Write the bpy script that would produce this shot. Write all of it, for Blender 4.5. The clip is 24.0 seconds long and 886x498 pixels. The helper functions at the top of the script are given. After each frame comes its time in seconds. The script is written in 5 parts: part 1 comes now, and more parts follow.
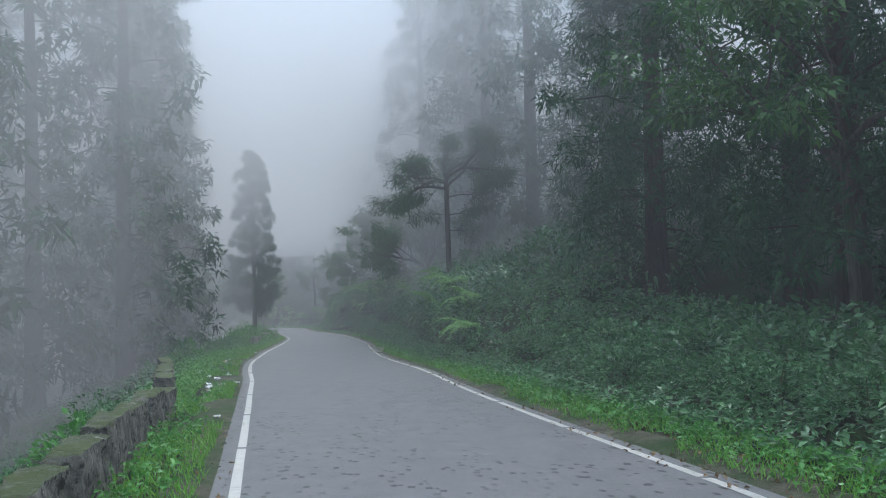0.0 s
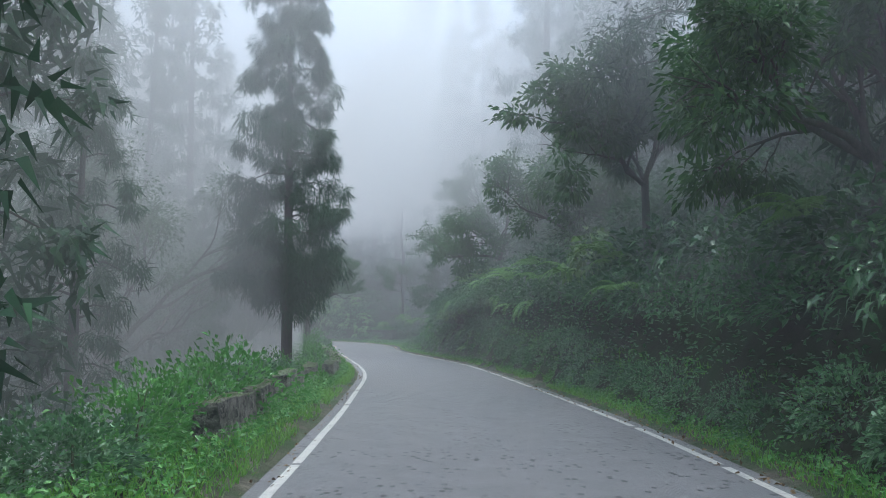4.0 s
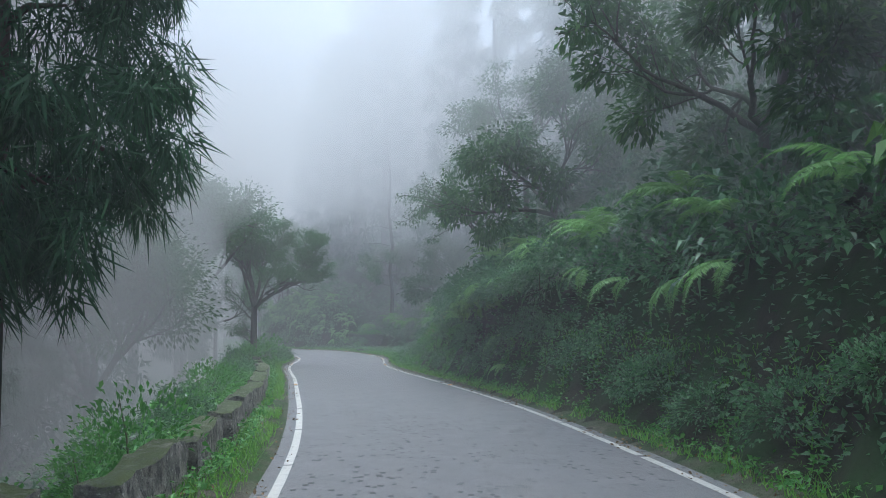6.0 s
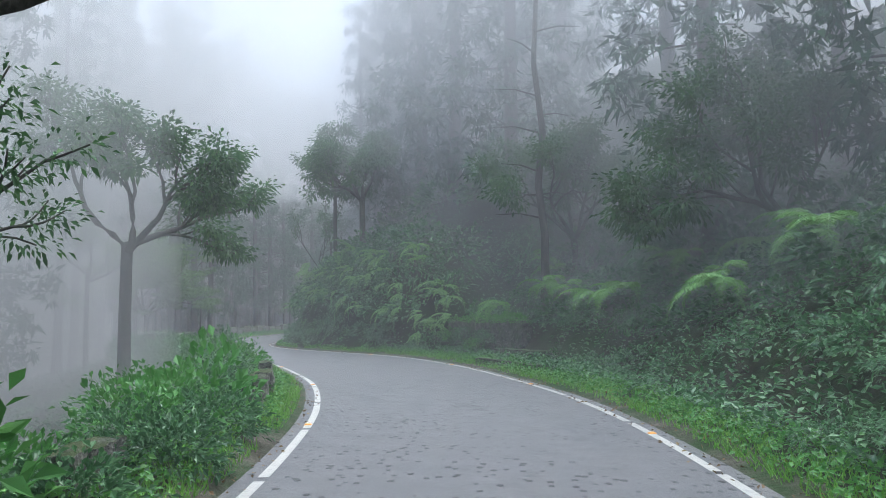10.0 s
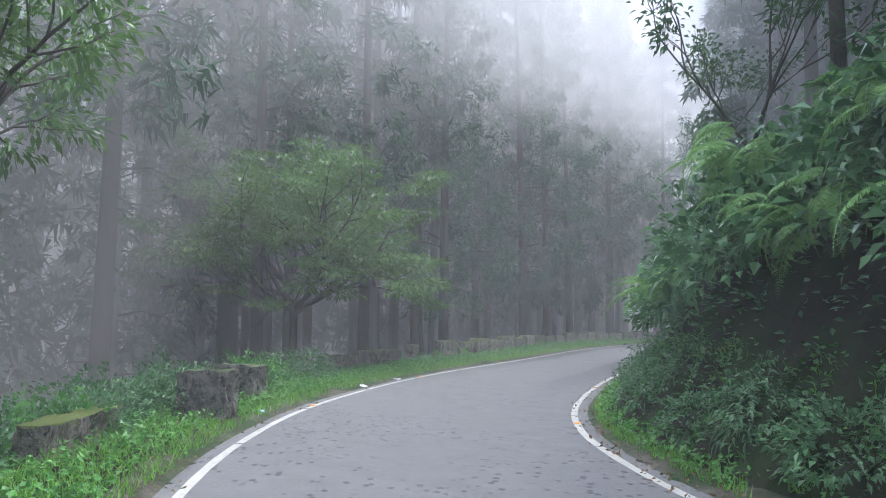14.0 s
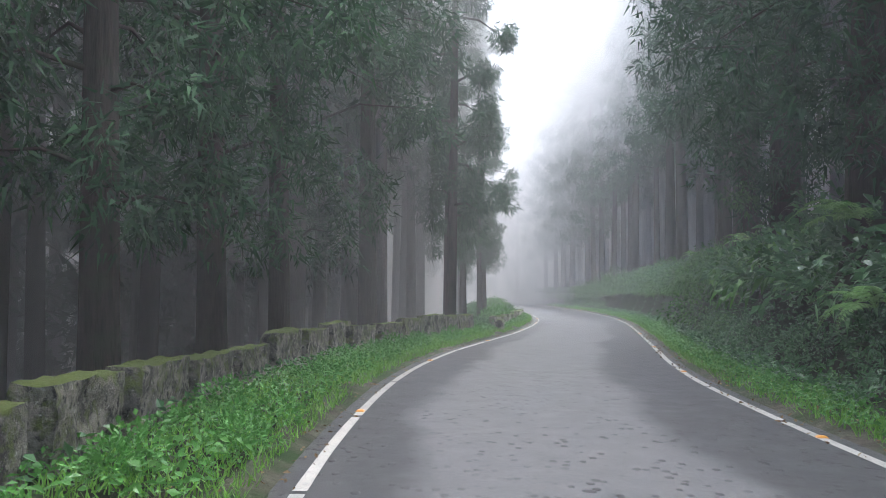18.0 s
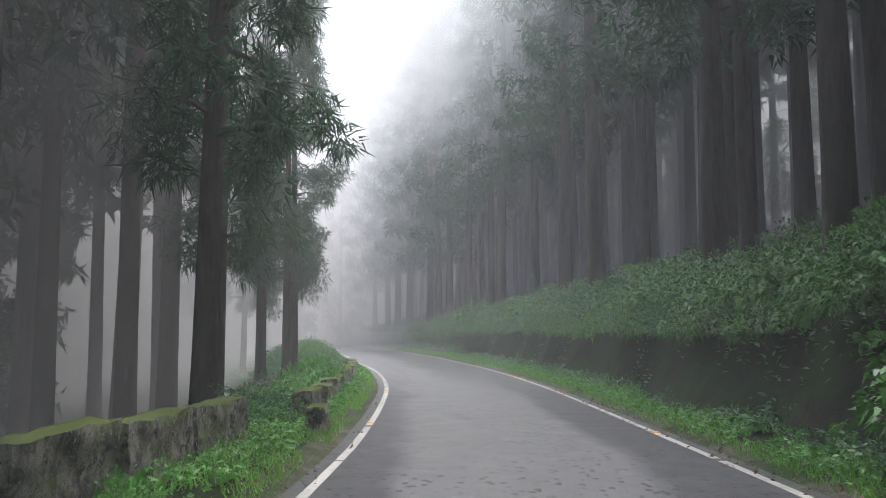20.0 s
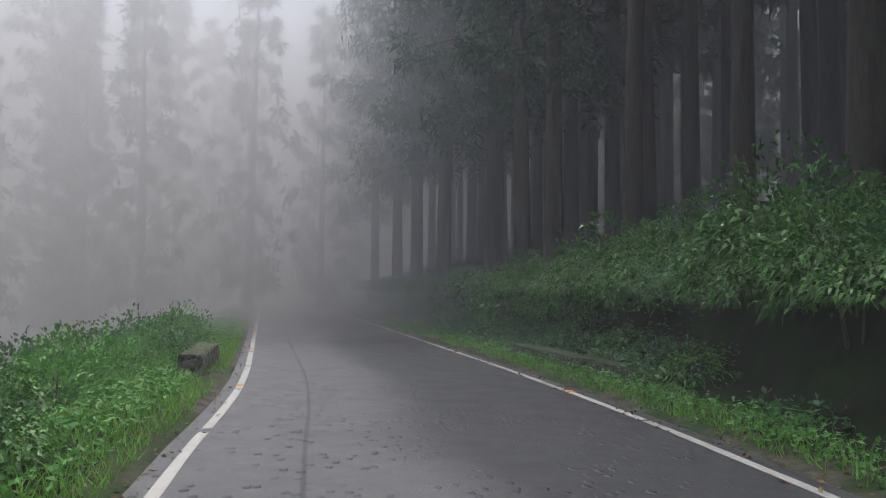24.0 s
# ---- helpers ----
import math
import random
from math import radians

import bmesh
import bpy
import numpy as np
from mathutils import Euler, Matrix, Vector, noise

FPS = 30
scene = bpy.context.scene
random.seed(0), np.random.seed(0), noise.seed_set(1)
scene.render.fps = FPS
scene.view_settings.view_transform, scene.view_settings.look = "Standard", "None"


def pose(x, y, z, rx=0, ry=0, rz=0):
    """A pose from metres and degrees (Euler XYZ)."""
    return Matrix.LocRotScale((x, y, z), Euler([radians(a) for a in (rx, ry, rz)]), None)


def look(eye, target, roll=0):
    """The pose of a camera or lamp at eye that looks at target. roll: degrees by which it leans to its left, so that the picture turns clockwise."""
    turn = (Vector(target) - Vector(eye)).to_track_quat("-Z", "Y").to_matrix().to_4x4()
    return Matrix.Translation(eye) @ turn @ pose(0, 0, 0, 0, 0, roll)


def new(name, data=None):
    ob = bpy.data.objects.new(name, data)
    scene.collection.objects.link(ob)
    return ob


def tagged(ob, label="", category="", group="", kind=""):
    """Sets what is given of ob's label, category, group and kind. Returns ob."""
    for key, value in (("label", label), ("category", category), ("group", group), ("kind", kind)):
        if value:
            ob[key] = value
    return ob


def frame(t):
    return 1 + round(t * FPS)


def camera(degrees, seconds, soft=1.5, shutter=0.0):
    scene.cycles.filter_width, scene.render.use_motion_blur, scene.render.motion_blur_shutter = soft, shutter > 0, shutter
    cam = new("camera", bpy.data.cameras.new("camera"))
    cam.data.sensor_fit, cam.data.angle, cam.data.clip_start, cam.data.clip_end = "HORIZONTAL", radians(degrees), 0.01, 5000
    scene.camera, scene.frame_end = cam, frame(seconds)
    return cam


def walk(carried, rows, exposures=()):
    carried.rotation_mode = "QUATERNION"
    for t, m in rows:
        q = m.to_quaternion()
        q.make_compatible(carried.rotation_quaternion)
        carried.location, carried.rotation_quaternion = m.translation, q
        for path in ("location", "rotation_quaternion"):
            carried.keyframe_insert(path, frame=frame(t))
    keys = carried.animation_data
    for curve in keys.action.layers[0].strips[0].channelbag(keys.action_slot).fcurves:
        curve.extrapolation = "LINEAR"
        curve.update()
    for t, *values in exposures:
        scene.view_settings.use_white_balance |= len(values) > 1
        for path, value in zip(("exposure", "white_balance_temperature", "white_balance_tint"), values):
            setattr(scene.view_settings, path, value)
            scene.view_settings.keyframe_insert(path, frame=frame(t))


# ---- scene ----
SKY, SUN, FOG, FOG_THIN = 0.17, 2.4, 0.05, 0.0055
EXPOSURES = [(0.0, 2.40, 5380, 2), (2.0, 2.70, 5380, 2), (4.0, 2.71, 5380, 2), (6.0, 2.72, 5330, 2), (7.0, 2.55, 5330, 2), (9.0, 2.88, 5530, 4), (12.0, 2.97, 5380, 4), (14.0, 3.27, 5580, 9), (16.0, 3.27, 5680, 8), (18.0, 3.34, 5780, 8), (22.0, 2.75, 6180, 13), (23.0, 2.50, 6080, 16), (24.0, 2.37, 6080, 10)]
LENS = 58


def aim(x, y, z, yaw, pitch, roll):
    """A camera pose from its place, heading (to the left from +y), tilt up and lean to the left."""
    return pose(x, y, z, 0, 0, yaw) @ pose(0, 0, 0, 90 + pitch) @ pose(0, 0, 0, 0, 0, roll)


cam = camera(LENS, 24.0, soft=0.9)
PATH = [
    (0.0, aim(4.41, 4.07, 1.60, 11.21, 4.47, -1.53)),
    (0.5, aim(3.14, 7.79, 1.53, 11.36, 4.03, -1.13)),
    (1.0, aim(1.75, 11.48, 1.52, 12.88, 3.35, -1.56)),
    (1.5, aim(0.26, 15.14, 1.47, 15.03, 4.72, 0.36)),
    (2.0, aim(-1.31, 18.82, 1.44, 16.58, 4.07, 0.10)),
    (2.5, aim(-2.95, 22.51, 1.38, 18.31, 3.79, 0.33)),
    (3.0, aim(-4.59, 26.20, 1.50, 18.53, 4.09, 0.37)),
    (3.5, aim(-6.21, 29.93, 1.50, 17.82, 4.76, 0.38)),
    (4.0, aim(-7.70, 33.71, 1.50, 16.75, 5.59, 0.44)),
    (4.5, aim(-9.10, 37.54, 1.44, 15.91, 6.02, 0.50)),
    (5.0, aim(-10.44, 41.39, 1.50, 15.86, 4.79, 0.44)),
    (5.5, aim(-11.77, 45.27, 1.51, 15.91, 5.58, 0.98)),
    (6.0, aim(-13.18, 49.13, 1.54, 15.94, 5.73, -0.35)),
    (6.5, aim(-14.65, 52.97, 1.51, 16.34, 6.54, -0.37)),
    (7.0, aim(-16.18, 56.77, 1.51, 17.18, 7.30, -0.89)),
    (7.5, aim(-17.79, 60.52, 1.49, 18.29, 7.12, -0.55)),
    (8.0, aim(-19.45, 64.24, 1.54, 19.44, 7.03, 0.97)),
    (8.5, aim(-21.15, 67.93, 1.50, 20.32, 6.73, 0.63)),
    (9.0, aim(-22.89, 71.58, 1.53, 20.55, 6.06, 0.10)),
    (9.5, aim(-24.72, 75.16, 1.54, 21.76, 5.51, -0.62)),
    (10.0, aim(-26.61, 78.69, 1.50, 21.21, 4.67, -0.68)),
    (10.5, aim(-28.39, 82.25, 1.50, 20.06, 3.92, -0.48)),
    (11.0, aim(-30.06, 85.84, 1.50, 19.43, 3.32, -0.26)),
    (11.5, aim(-31.80, 89.36, 1.55, 20.48, 2.96, -0.14)),
    (12.0, aim(-33.76, 92.73, 1.41, 24.32, 3.27, -0.18)),
    (12.5, aim(-36.03, 95.84, 1.47, 28.64, 3.12, 0.66)),
    (13.0, aim(-38.52, 98.71, 1.38, 32.36, 4.19, 0.53)),
    (13.5, aim(-41.13, 101.45, 1.52, 37.11, 5.11, -0.20)),
    (14.0, aim(-43.99, 103.92, 1.57, 40.04, 4.82, 0.55)),
    (14.5, aim(-46.91, 106.34, 1.54, 40.66, 4.67, 0.89)),
    (15.0, aim(-49.69, 108.96, 1.50, 40.03, 4.43, 0.20)),
    (15.5, aim(-52.18, 111.92, 1.50, 35.56, 3.57, -0.27)),
    (16.0, aim(-54.28, 115.25, 1.48, 30.65, 3.08, -0.57)),
    (16.5, aim(-56.11, 118.83, 1.51, 27.01, 3.67, -1.67)),
    (17.0, aim(-57.72, 122.58, 1.54, 24.08, 3.46, -0.85)),
    (17.5, aim(-59.20, 126.44, 1.47, 20.96, 2.87, -0.70)),
    (18.0, aim(-60.51, 130.42, 1.43, 17.85, 3.05, 0.21)),
    (18.5, aim(-61.76, 134.47, 1.48, 14.42, 2.76, 2.23)),
    (19.0, aim(-62.85, 138.57, 1.44, 11.09, 5.48, 1.60)),
    (19.5, aim(-63.76, 142.71, 1.49, 7.68, 6.17, -0.14)),
    (20.0, aim(-64.56, 146.90, 1.50, 4.97, 5.74, -0.18)),
    (20.5, aim(-65.20, 151.14, 1.50, 2.99, 5.23, 0.85)),
    (21.0, aim(-65.75, 155.42, 1.50, 1.77, 4.91, 2.38)),
    (21.5, aim(-66.30, 159.72, 1.54, 1.35, 4.52, 3.60)),
    (22.0, aim(-66.82, 164.03, 1.50, 1.75, 3.38, 3.12)),
    (22.5, aim(-67.45, 168.33, 1.50, 2.05, 3.14, 2.99)),
    (23.0, aim(-68.24, 172.62, 1.52, 2.08, 3.60, 2.28)),
    (23.5, aim(-69.15, 176.90, 1.51, 3.34, 3.29, 0.84)),
    (24.0, aim(-70.10, 181.19, 1.43, 5.44, 2.84, 0.35)),
]
walk(cam, PATH, EXPOSURES)

# ---- the world: overcast daylight over fog ----
world = bpy.data.worlds.new("overcast_sky")
scene.world = world
world.use_nodes = True
_nt = world.node_tree
_sky = _nt.nodes.new("ShaderNodeTexSky")
_sky.sky_type, _sky.sun_disc = "NISHITA", False
_sky.sun_elevation, _sky.sun_rotation, _sky.dust_density, _sky.air_density = radians(74), radians(25), 4.0, 1.0
_nt.nodes["Background"].inputs["Strength"].default_value = SKY
_nt.links.new(_sky.outputs["Color"], _nt.nodes["Background"].inputs["Color"])
sun_data = bpy.data.lights.new("sun", "SUN")
sun_data.energy, sun_data.angle, sun_data.color = SUN, radians(60), (1.0, 0.97, 0.93)
sun = new("sun", sun_data)
sun.matrix_world = look((0, 0, 60), (20 * math.sin(radians(-25)), -20 * math.cos(radians(25)), 60 - 20 * math.tan(radians(74))))

# ---- materials ----
def material(name):
    m = bpy.data.materials.new(name)
    m.use_nodes = True
    return m, m.node_tree, m.node_tree.nodes["Principled BSDF"]


class Nodes:
    """Short hand for building node trees."""

    def __init__(self, name):
        self.mat, self.nt, self.bsdf = material(name)

    def add(self, kind, **inputs):
        n = self.nt.nodes.new(kind)
        for key, value in inputs.items():
            self.put(n.inputs[key.replace("_", " ")], value)
        return n

    def put(self, socket, value):
        if hasattr(value, "is_output"):
            self.nt.links.new(value, socket)
        else:
            socket.default_value = value

    def place(self):
        return self.nt.nodes.new("ShaderNodeNewGeometry").outputs["Position"]

    def noise(self, where, scale, detail=4.0, rough=0.6):
        return self.add("ShaderNodeTexNoise", Vector=where, Scale=scale, Detail=detail, Roughness=rough).outputs["Fac"]

    def ramp(self, fac, lo, hi, a=0.0, b=1.0):
        n = self.add("ShaderNodeMapRange", Value=fac)
        n.clamp = True
        for k, v in zip(("From Min", "From Max", "To Min", "To Max"), (lo, hi, a, b)):
            n.inputs[k].default_value = v
        return n.outputs["Result"]

    def mix(self, fac, a, b, mode="MIX"):
        n = self.nt.nodes.new("ShaderNodeMix")
        n.data_type, n.blend_type = "RGBA", mode
        self.put(n.inputs[0], fac)
        for socket, value in ((n.inputs[6], a), (n.inputs[7], b)):
            self.put(socket, (*value, 1) if isinstance(value, tuple) and len(value) == 3 else value)
        return n.outputs[2]

    def math(self, how, a, b=0.0):
        n = self.nt.nodes.new("ShaderNodeMath")
        n.operation = how
        self.put(n.inputs[0], a)
        self.put(n.inputs[1], b)
        return n.outputs[0]

    def finish(self, colour, rough=0.8, bump=None, strength=0.4, distance=0.02):
        self.put(self.bsdf.inputs["Base Color"], colour)
        self.put(self.bsdf.inputs["Roughness"], rough)
        if bump is not None:
            n = self.add("ShaderNodeBump", Height=bump)
            n.inputs["Strength"].default_value, n.inputs["Distance"].default_value = strength, distance
            self.nt.links.new(n.outputs["Normal"], self.bsdf.inputs["Normal"])
        return self.mat


def asphalt():
    """Old grey asphalt with pits, damp patches, and a paler worn middle on the last stretch."""
    n = Nodes("asphalt")
    p = n.place()
    uv = n.nt.nodes.new("ShaderNodeUVMap")
    uv.uv_map = "along"
    sep = n.add("ShaderNodeSeparateXYZ", Vector=uv.outputs["UV"])
    across, way = sep.outputs[0], sep.outputs[1]
    grain, patch, broad = n.noise(p, 90, 3), n.noise(p, 2.4, 6, 0.7), n.noise(p, 0.22, 3)
    stretch = n.add("ShaderNodeMapping", Vector=uv.outputs["UV"])
    stretch.inputs["Scale"].default_value = (1.0, 0.62, 1.0)
    pits = n.add("ShaderNodeTexVoronoi", Vector=stretch.outputs[0], Scale=7.8)
    pit = n.math("MULTIPLY", n.ramp(pits.outputs["Distance"], 0.28, 0.18), n.ramp(n.noise(p, 0.45, 4), 0.36, 0.52))
    c = n.mix(n.ramp(grain, 0.3, 0.7), (0.078, 0.078, 0.081), (0.172, 0.172, 0.175))
    c = n.mix(n.ramp(n.noise(p, 24, 5, 0.8), 0.42, 0.6, 0.0, 0.5), c, (0.055, 0.055, 0.057))
    c = n.mix(n.ramp(patch, 0.35, 0.7, 0.0, 0.12), c, (0.16, 0.158, 0.158))
    c = n.mix(n.ramp(n.noise(stretch.outputs[0], 1.1, 6, 0.75), 0.6, 0.7, 0.0, 0.7), c, (0.04, 0.041, 0.045))
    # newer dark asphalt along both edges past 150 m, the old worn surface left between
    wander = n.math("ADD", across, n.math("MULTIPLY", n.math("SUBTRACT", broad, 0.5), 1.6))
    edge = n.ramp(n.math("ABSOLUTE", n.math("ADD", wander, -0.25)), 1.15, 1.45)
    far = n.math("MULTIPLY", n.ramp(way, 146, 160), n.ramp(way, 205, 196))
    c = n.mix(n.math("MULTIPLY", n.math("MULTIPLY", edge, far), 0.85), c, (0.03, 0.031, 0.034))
    # the last stretch: dark newer lane on the hill side, a tarred seam in the old lane
    newer = n.math("MULTIPLY", n.ramp(wander, 0.6, -0.1), n.ramp(way, 198, 208))
    c = n.mix(n.math("MULTIPLY", newer, 0.9), c, (0.022, 0.023, 0.026))
    seam = n.math("MULTIPLY", n.ramp(n.math("ABSOLUTE", n.math("ADD", n.math("ADD", across, n.math("MULTIPLY", broad, 0.08)), -1.35)), 0.03, 0.012), n.ramp(way, 196, 204))
    c = n.mix(n.math("MULTIPLY", seam, 0.8), c, (0.015, 0.015, 0.016))
    wet = n.math("MULTIPLY", n.ramp(way, 186, 200), 0.25)
    c = n.mix(wet, c, (0.05, 0.05, 0.054))
    c = n.mix(n.math("MULTIPLY", pit, 0.85), c, (0.022, 0.022, 0.024))
    rough = n.math("SUBTRACT", n.ramp(patch, 0.3, 0.72, 0.8, 0.62), n.math("MULTIPLY", n.ramp(way, 180, 206), 0.16))
    high = n.math("SUBTRACT", n.math("MULTIPLY", grain, 0.5), pit)
    n.bsdf.inputs["Specular IOR Level"].default_value = 0.35
    return n.finish(c, rough, high, 0.8, 0.02)


def paint():
    n = Nodes("line_paint")
    p = n.place()
    worn = n.ramp(n.noise(p, 9, 6, 0.75), 0.52, 0.66)
    c = n.mix(n.noise(p, 3, 3), (0.3, 0.29, 0.265), (0.46, 0.45, 0.415))
    return n.finish(n.mix(n.math("MULTIPLY", worn, 0.75), c, (0.2, 0.2, 0.2)), 0.55, n.noise(p, 60), 0.3)


def soil(name, dark, light, moss):
    n = Nodes(name)
    p = n.place()
    c = n.mix(n.ramp(n.noise(p, 3.5, 6, 0.7), 0.35, 0.65), dark, light)
    c = n.mix(n.ramp(n.noise(p, 0.8, 5, 0.7), 0.4, 0.6), c, moss)
    n.bsdf.inputs["Specular IOR Level"].default_value = 0.12
    return n.finish(c, 0.95, n.noise(p, 14, 6, 0.7), 0.9, 0.08)


def foliage(name, dark, light, tip, rough=0.45, through_light=0.25, gloss=0.32):
    """Leaves that differ from plant to plant and from leaf to leaf; some light passes through them."""
    n = Nodes(name)
    geo = n.nt.nodes.new("ShaderNodeNewGeometry")
    each = n.nt.nodes.new("ShaderNodeObjectInfo").outputs["Random"]
    leaf = geo.outputs["Random Per Island"]
    c = n.mix(leaf, dark, light)
    c = n.mix(n.ramp(leaf, 0.8, 1.0, 0.0, 0.8), c, tip)
    c = n.mix(n.math("MULTIPLY", each, 0.45), c, dark)
    c = n.mix(n.ramp(n.noise(geo.outputs["Position"], 0.6, 3), 0.3, 0.7, 0.0, 0.35), c, light)
    n.finish(c, rough)
    n.bsdf.inputs["Specular IOR Level"].default_value = gloss
    t = n.add("ShaderNodeBsdfTranslucent", Color=c)
    m = n.add("ShaderNodeMixShader", Fac=through_light)
    out = n.nt.nodes["Material Output"]
    n.nt.links.new(n.bsdf.outputs[0], m.inputs[1])
    n.nt.links.new(t.outputs[0], m.inputs[2])
    n.nt.links.new(m.outputs[0], out.inputs["Surface"])
    return n.mat


def bark(name, dark, light, moss, amount):
    n = Nodes(name)
    p = n.place()
    tall = n.add("ShaderNodeMapping", Vector=p)
    tall.inputs["Scale"].default_value = (1, 1, 0.12)
    ridge = n.noise(tall.outputs[0], 16, 5, 0.65)
    c = n.mix(n.ramp(ridge, 0.35, 0.65), dark, light)
    c = n.mix(n.ramp(n.noise(p, 2.2, 5, 0.7), 0.5, 0.62, 0.0, amount), c, moss)
    n.bsdf.inputs["Specular IOR Level"].default_value = 0.15
    return n.finish(c, 0.9, ridge, 0.9, 0.04)


def stone(name, base, pale, moss, amount):
    """Grey mortar and stone with moss on its upper faces and lichen spots."""
    n = Nodes(name)
    p = n.place()
    geo = n.nt.nodes.new("ShaderNodeNewGeometry")
    up = n.add("ShaderNodeSeparateXYZ", Vector=geo.outputs["Normal"]).outputs[2]
    c = n.mix(n.ramp(n.noise(p, 5, 6, 0.7), 0.4, 0.6), base, pale)
    c = n.mix(n.ramp(n.noise(p, 9, 6, 0.7), 0.52, 0.6), c, (0.022, 0.022, 0.022))
    c = n.mix(n.ramp(n.noise(p, 21, 3), 0.62, 0.68), c, (0.4, 0.4, 0.36))
    grow = n.math("ADD", n.math("MULTIPLY", up, 0.22), n.math("ADD", n.math("MULTIPLY", n.noise(p, 3.2, 6, 0.75), 0.6), n.math("MULTIPLY", n.noise(p, 13, 5, 0.7), 0.4)))
    c = n.mix(n.ramp(grow, 0.52 - 0.2 * amount, 0.66 - 0.2 * amount), c, moss)
    return n.finish(c, 0.95, n.math("ADD", n.noise(p, 7, 8, 0.75), n.math("MULTIPLY", n.noise(p, 34, 4, 0.7), 0.5)), 1.0, 0.1)


def plain(name, colour, rough=0.8, spread=0.25):
    n = Nodes(name)
    p = n.place()
    lo = tuple(v * (1 - spread) for v in colour)
    return n.finish(n.mix(n.ramp(n.noise(p, 12, 4), 0.3, 0.7), lo, colour), rough, n.noise(p, 40), 0.2)


ASPHALT, PAINT = asphalt(), paint()
SOIL = soil("soil", (0.011, 0.01, 0.007), (0.03, 0.026, 0.018), (0.02, 0.042, 0.012))
GRAVEL = soil("gravel", (0.045, 0.04, 0.03), (0.14, 0.125, 0.1), (0.03, 0.06, 0.018))
GRASS = foliage("grass", (0.1, 0.25, 0.03), (0.19, 0.41, 0.055), (0.26, 0.42, 0.09), 0.5, 0.35)
HERB = foliage("herb_leaf", (0.06, 0.19, 0.035), (0.12, 0.31, 0.06), (0.18, 0.36, 0.09), 0.42, 0.3)
YOUNG = foliage("young_leaf", (0.055, 0.13, 0.034), (0.15, 0.27, 0.07), (0.26, 0.38, 0.11), 0.42, 0.3)
LEAF = foliage("shrub_leaf", (0.026, 0.078, 0.032), (0.115, 0.25, 0.098), (0.25, 0.42, 0.2), 0.32, 0.28, 0.4)
HEDGE = foliage("hedge_leaf", (0.016, 0.058, 0.011), (0.08, 0.225, 0.03), (0.17, 0.36, 0.06), 0.4, 0.25)
FERN = foliage("fern_frond", (0.14, 0.29, 0.08), (0.27, 0.46, 0.16), (0.34, 0.52, 0.22), 0.5, 0.35)
NEEDLE = foliage("needle", (0.014, 0.042, 0.022), (0.048, 0.13, 0.055), (0.085, 0.2, 0.08), 0.65, 0.15, 0.15)
CANOPY = foliage("canopy_leaf", (0.028, 0.08, 0.027), (0.075, 0.175, 0.05), (0.14, 0.27, 0.07), 0.42, 0.3)
STRAW = foliage("dry_grass", (0.15, 0.17, 0.06), (0.3, 0.29, 0.13), (0.34, 0.3, 0.17), 0.7, 0.25)
LITTER_LEAF = foliage("fallen_leaf", (0.1, 0.06, 0.03), (0.24, 0.16, 0.08), (0.3, 0.25, 0.1), 0.8, 0.1)
BARK = bark("conifer_bark", (0.02, 0.017, 0.015), (0.06, 0.048, 0.04), (0.035, 0.05, 0.025), 0.6)
PALE_BARK = bark("grey_bark", (0.035, 0.032, 0.028), (0.11, 0.1, 0.085), (0.04, 0.07, 0.03), 0.7)
STEM = plain("stem", (0.07, 0.08, 0.035), 0.8)
STONE = stone("parapet_stone", (0.08, 0.078, 0.07), (0.24, 0.23, 0.2), (0.06, 0.085, 0.02), -0.35)
MOSSY = stone("mossy_stone", (0.05, 0.048, 0.043), (0.3, 0.285, 0.24), (0.1, 0.135, 0.02), 0.12)
CONCRETE = stone("slab_concrete", (0.05, 0.05, 0.045), (0.13, 0.128, 0.112), (0.04, 0.07, 0.02), 0.1)
STUD = plain("stud_orange", (0.75, 0.33, 0.03), 0.4, 0.15)
PLASTIC = plain("litter_plastic", (0.75, 0.76, 0.78), 0.4, 0.1)
PAPER_YELLOW = plain("litter_yellow", (0.75, 0.55, 0.08), 0.5, 0.1)
PAPER_RED = plain("litter_red", (0.55, 0.08, 0.06), 0.5, 0.1)
PAPER_BLUE = plain("litter_blue", (0.25, 0.5, 0.7), 0.5, 0.1)



def fog_material(name, density):
    m = bpy.data.materials.new(name)
    m.use_nodes = True
    nodes = m.node_tree.nodes
    nodes.clear()
    out, v = nodes.new("ShaderNodeOutputMaterial"), nodes.new("ShaderNodeVolumeScatter")
    v.inputs["Density"].default_value, v.inputs["Anisotropy"].default_value = density, 0.0
    v.inputs["Color"].default_value = (0.97, 0.98, 1.0, 1)
    m.node_tree.links.new(v.outputs["Volume"], out.inputs["Volume"])
    return m

ROAD_START = (5.791, 3.951)   # the centre line at 16 m along the road
ROAD_HEADING = [            # degrees to the left from +y, every 4 m
    13.6, 20.5, 24.2, 23.8, 23.3, 22.3, 25.6, 23.8, 19.7, 19.7, 18.0, 19.2,
    20.8, 20.7, 21.6, 23.8, 25.9, 27.7, 27.9, 28.8, 28.2, 24.0, 20.6, 23.9,
    29.6, 34.0, 38.3, 43.1, 54.7, 56.9, 48.5, 38.4, 27.7, 23.2, 19.4, 17.4,
    18.1, 18.7, 16.2, 13.4, 8.6, 5.4, 4.6, 5.8, 6.9, 7.8, 10.3, 11.7,
    13.9, 15.9, 14.8, 13.9, 16.4, 18.0]
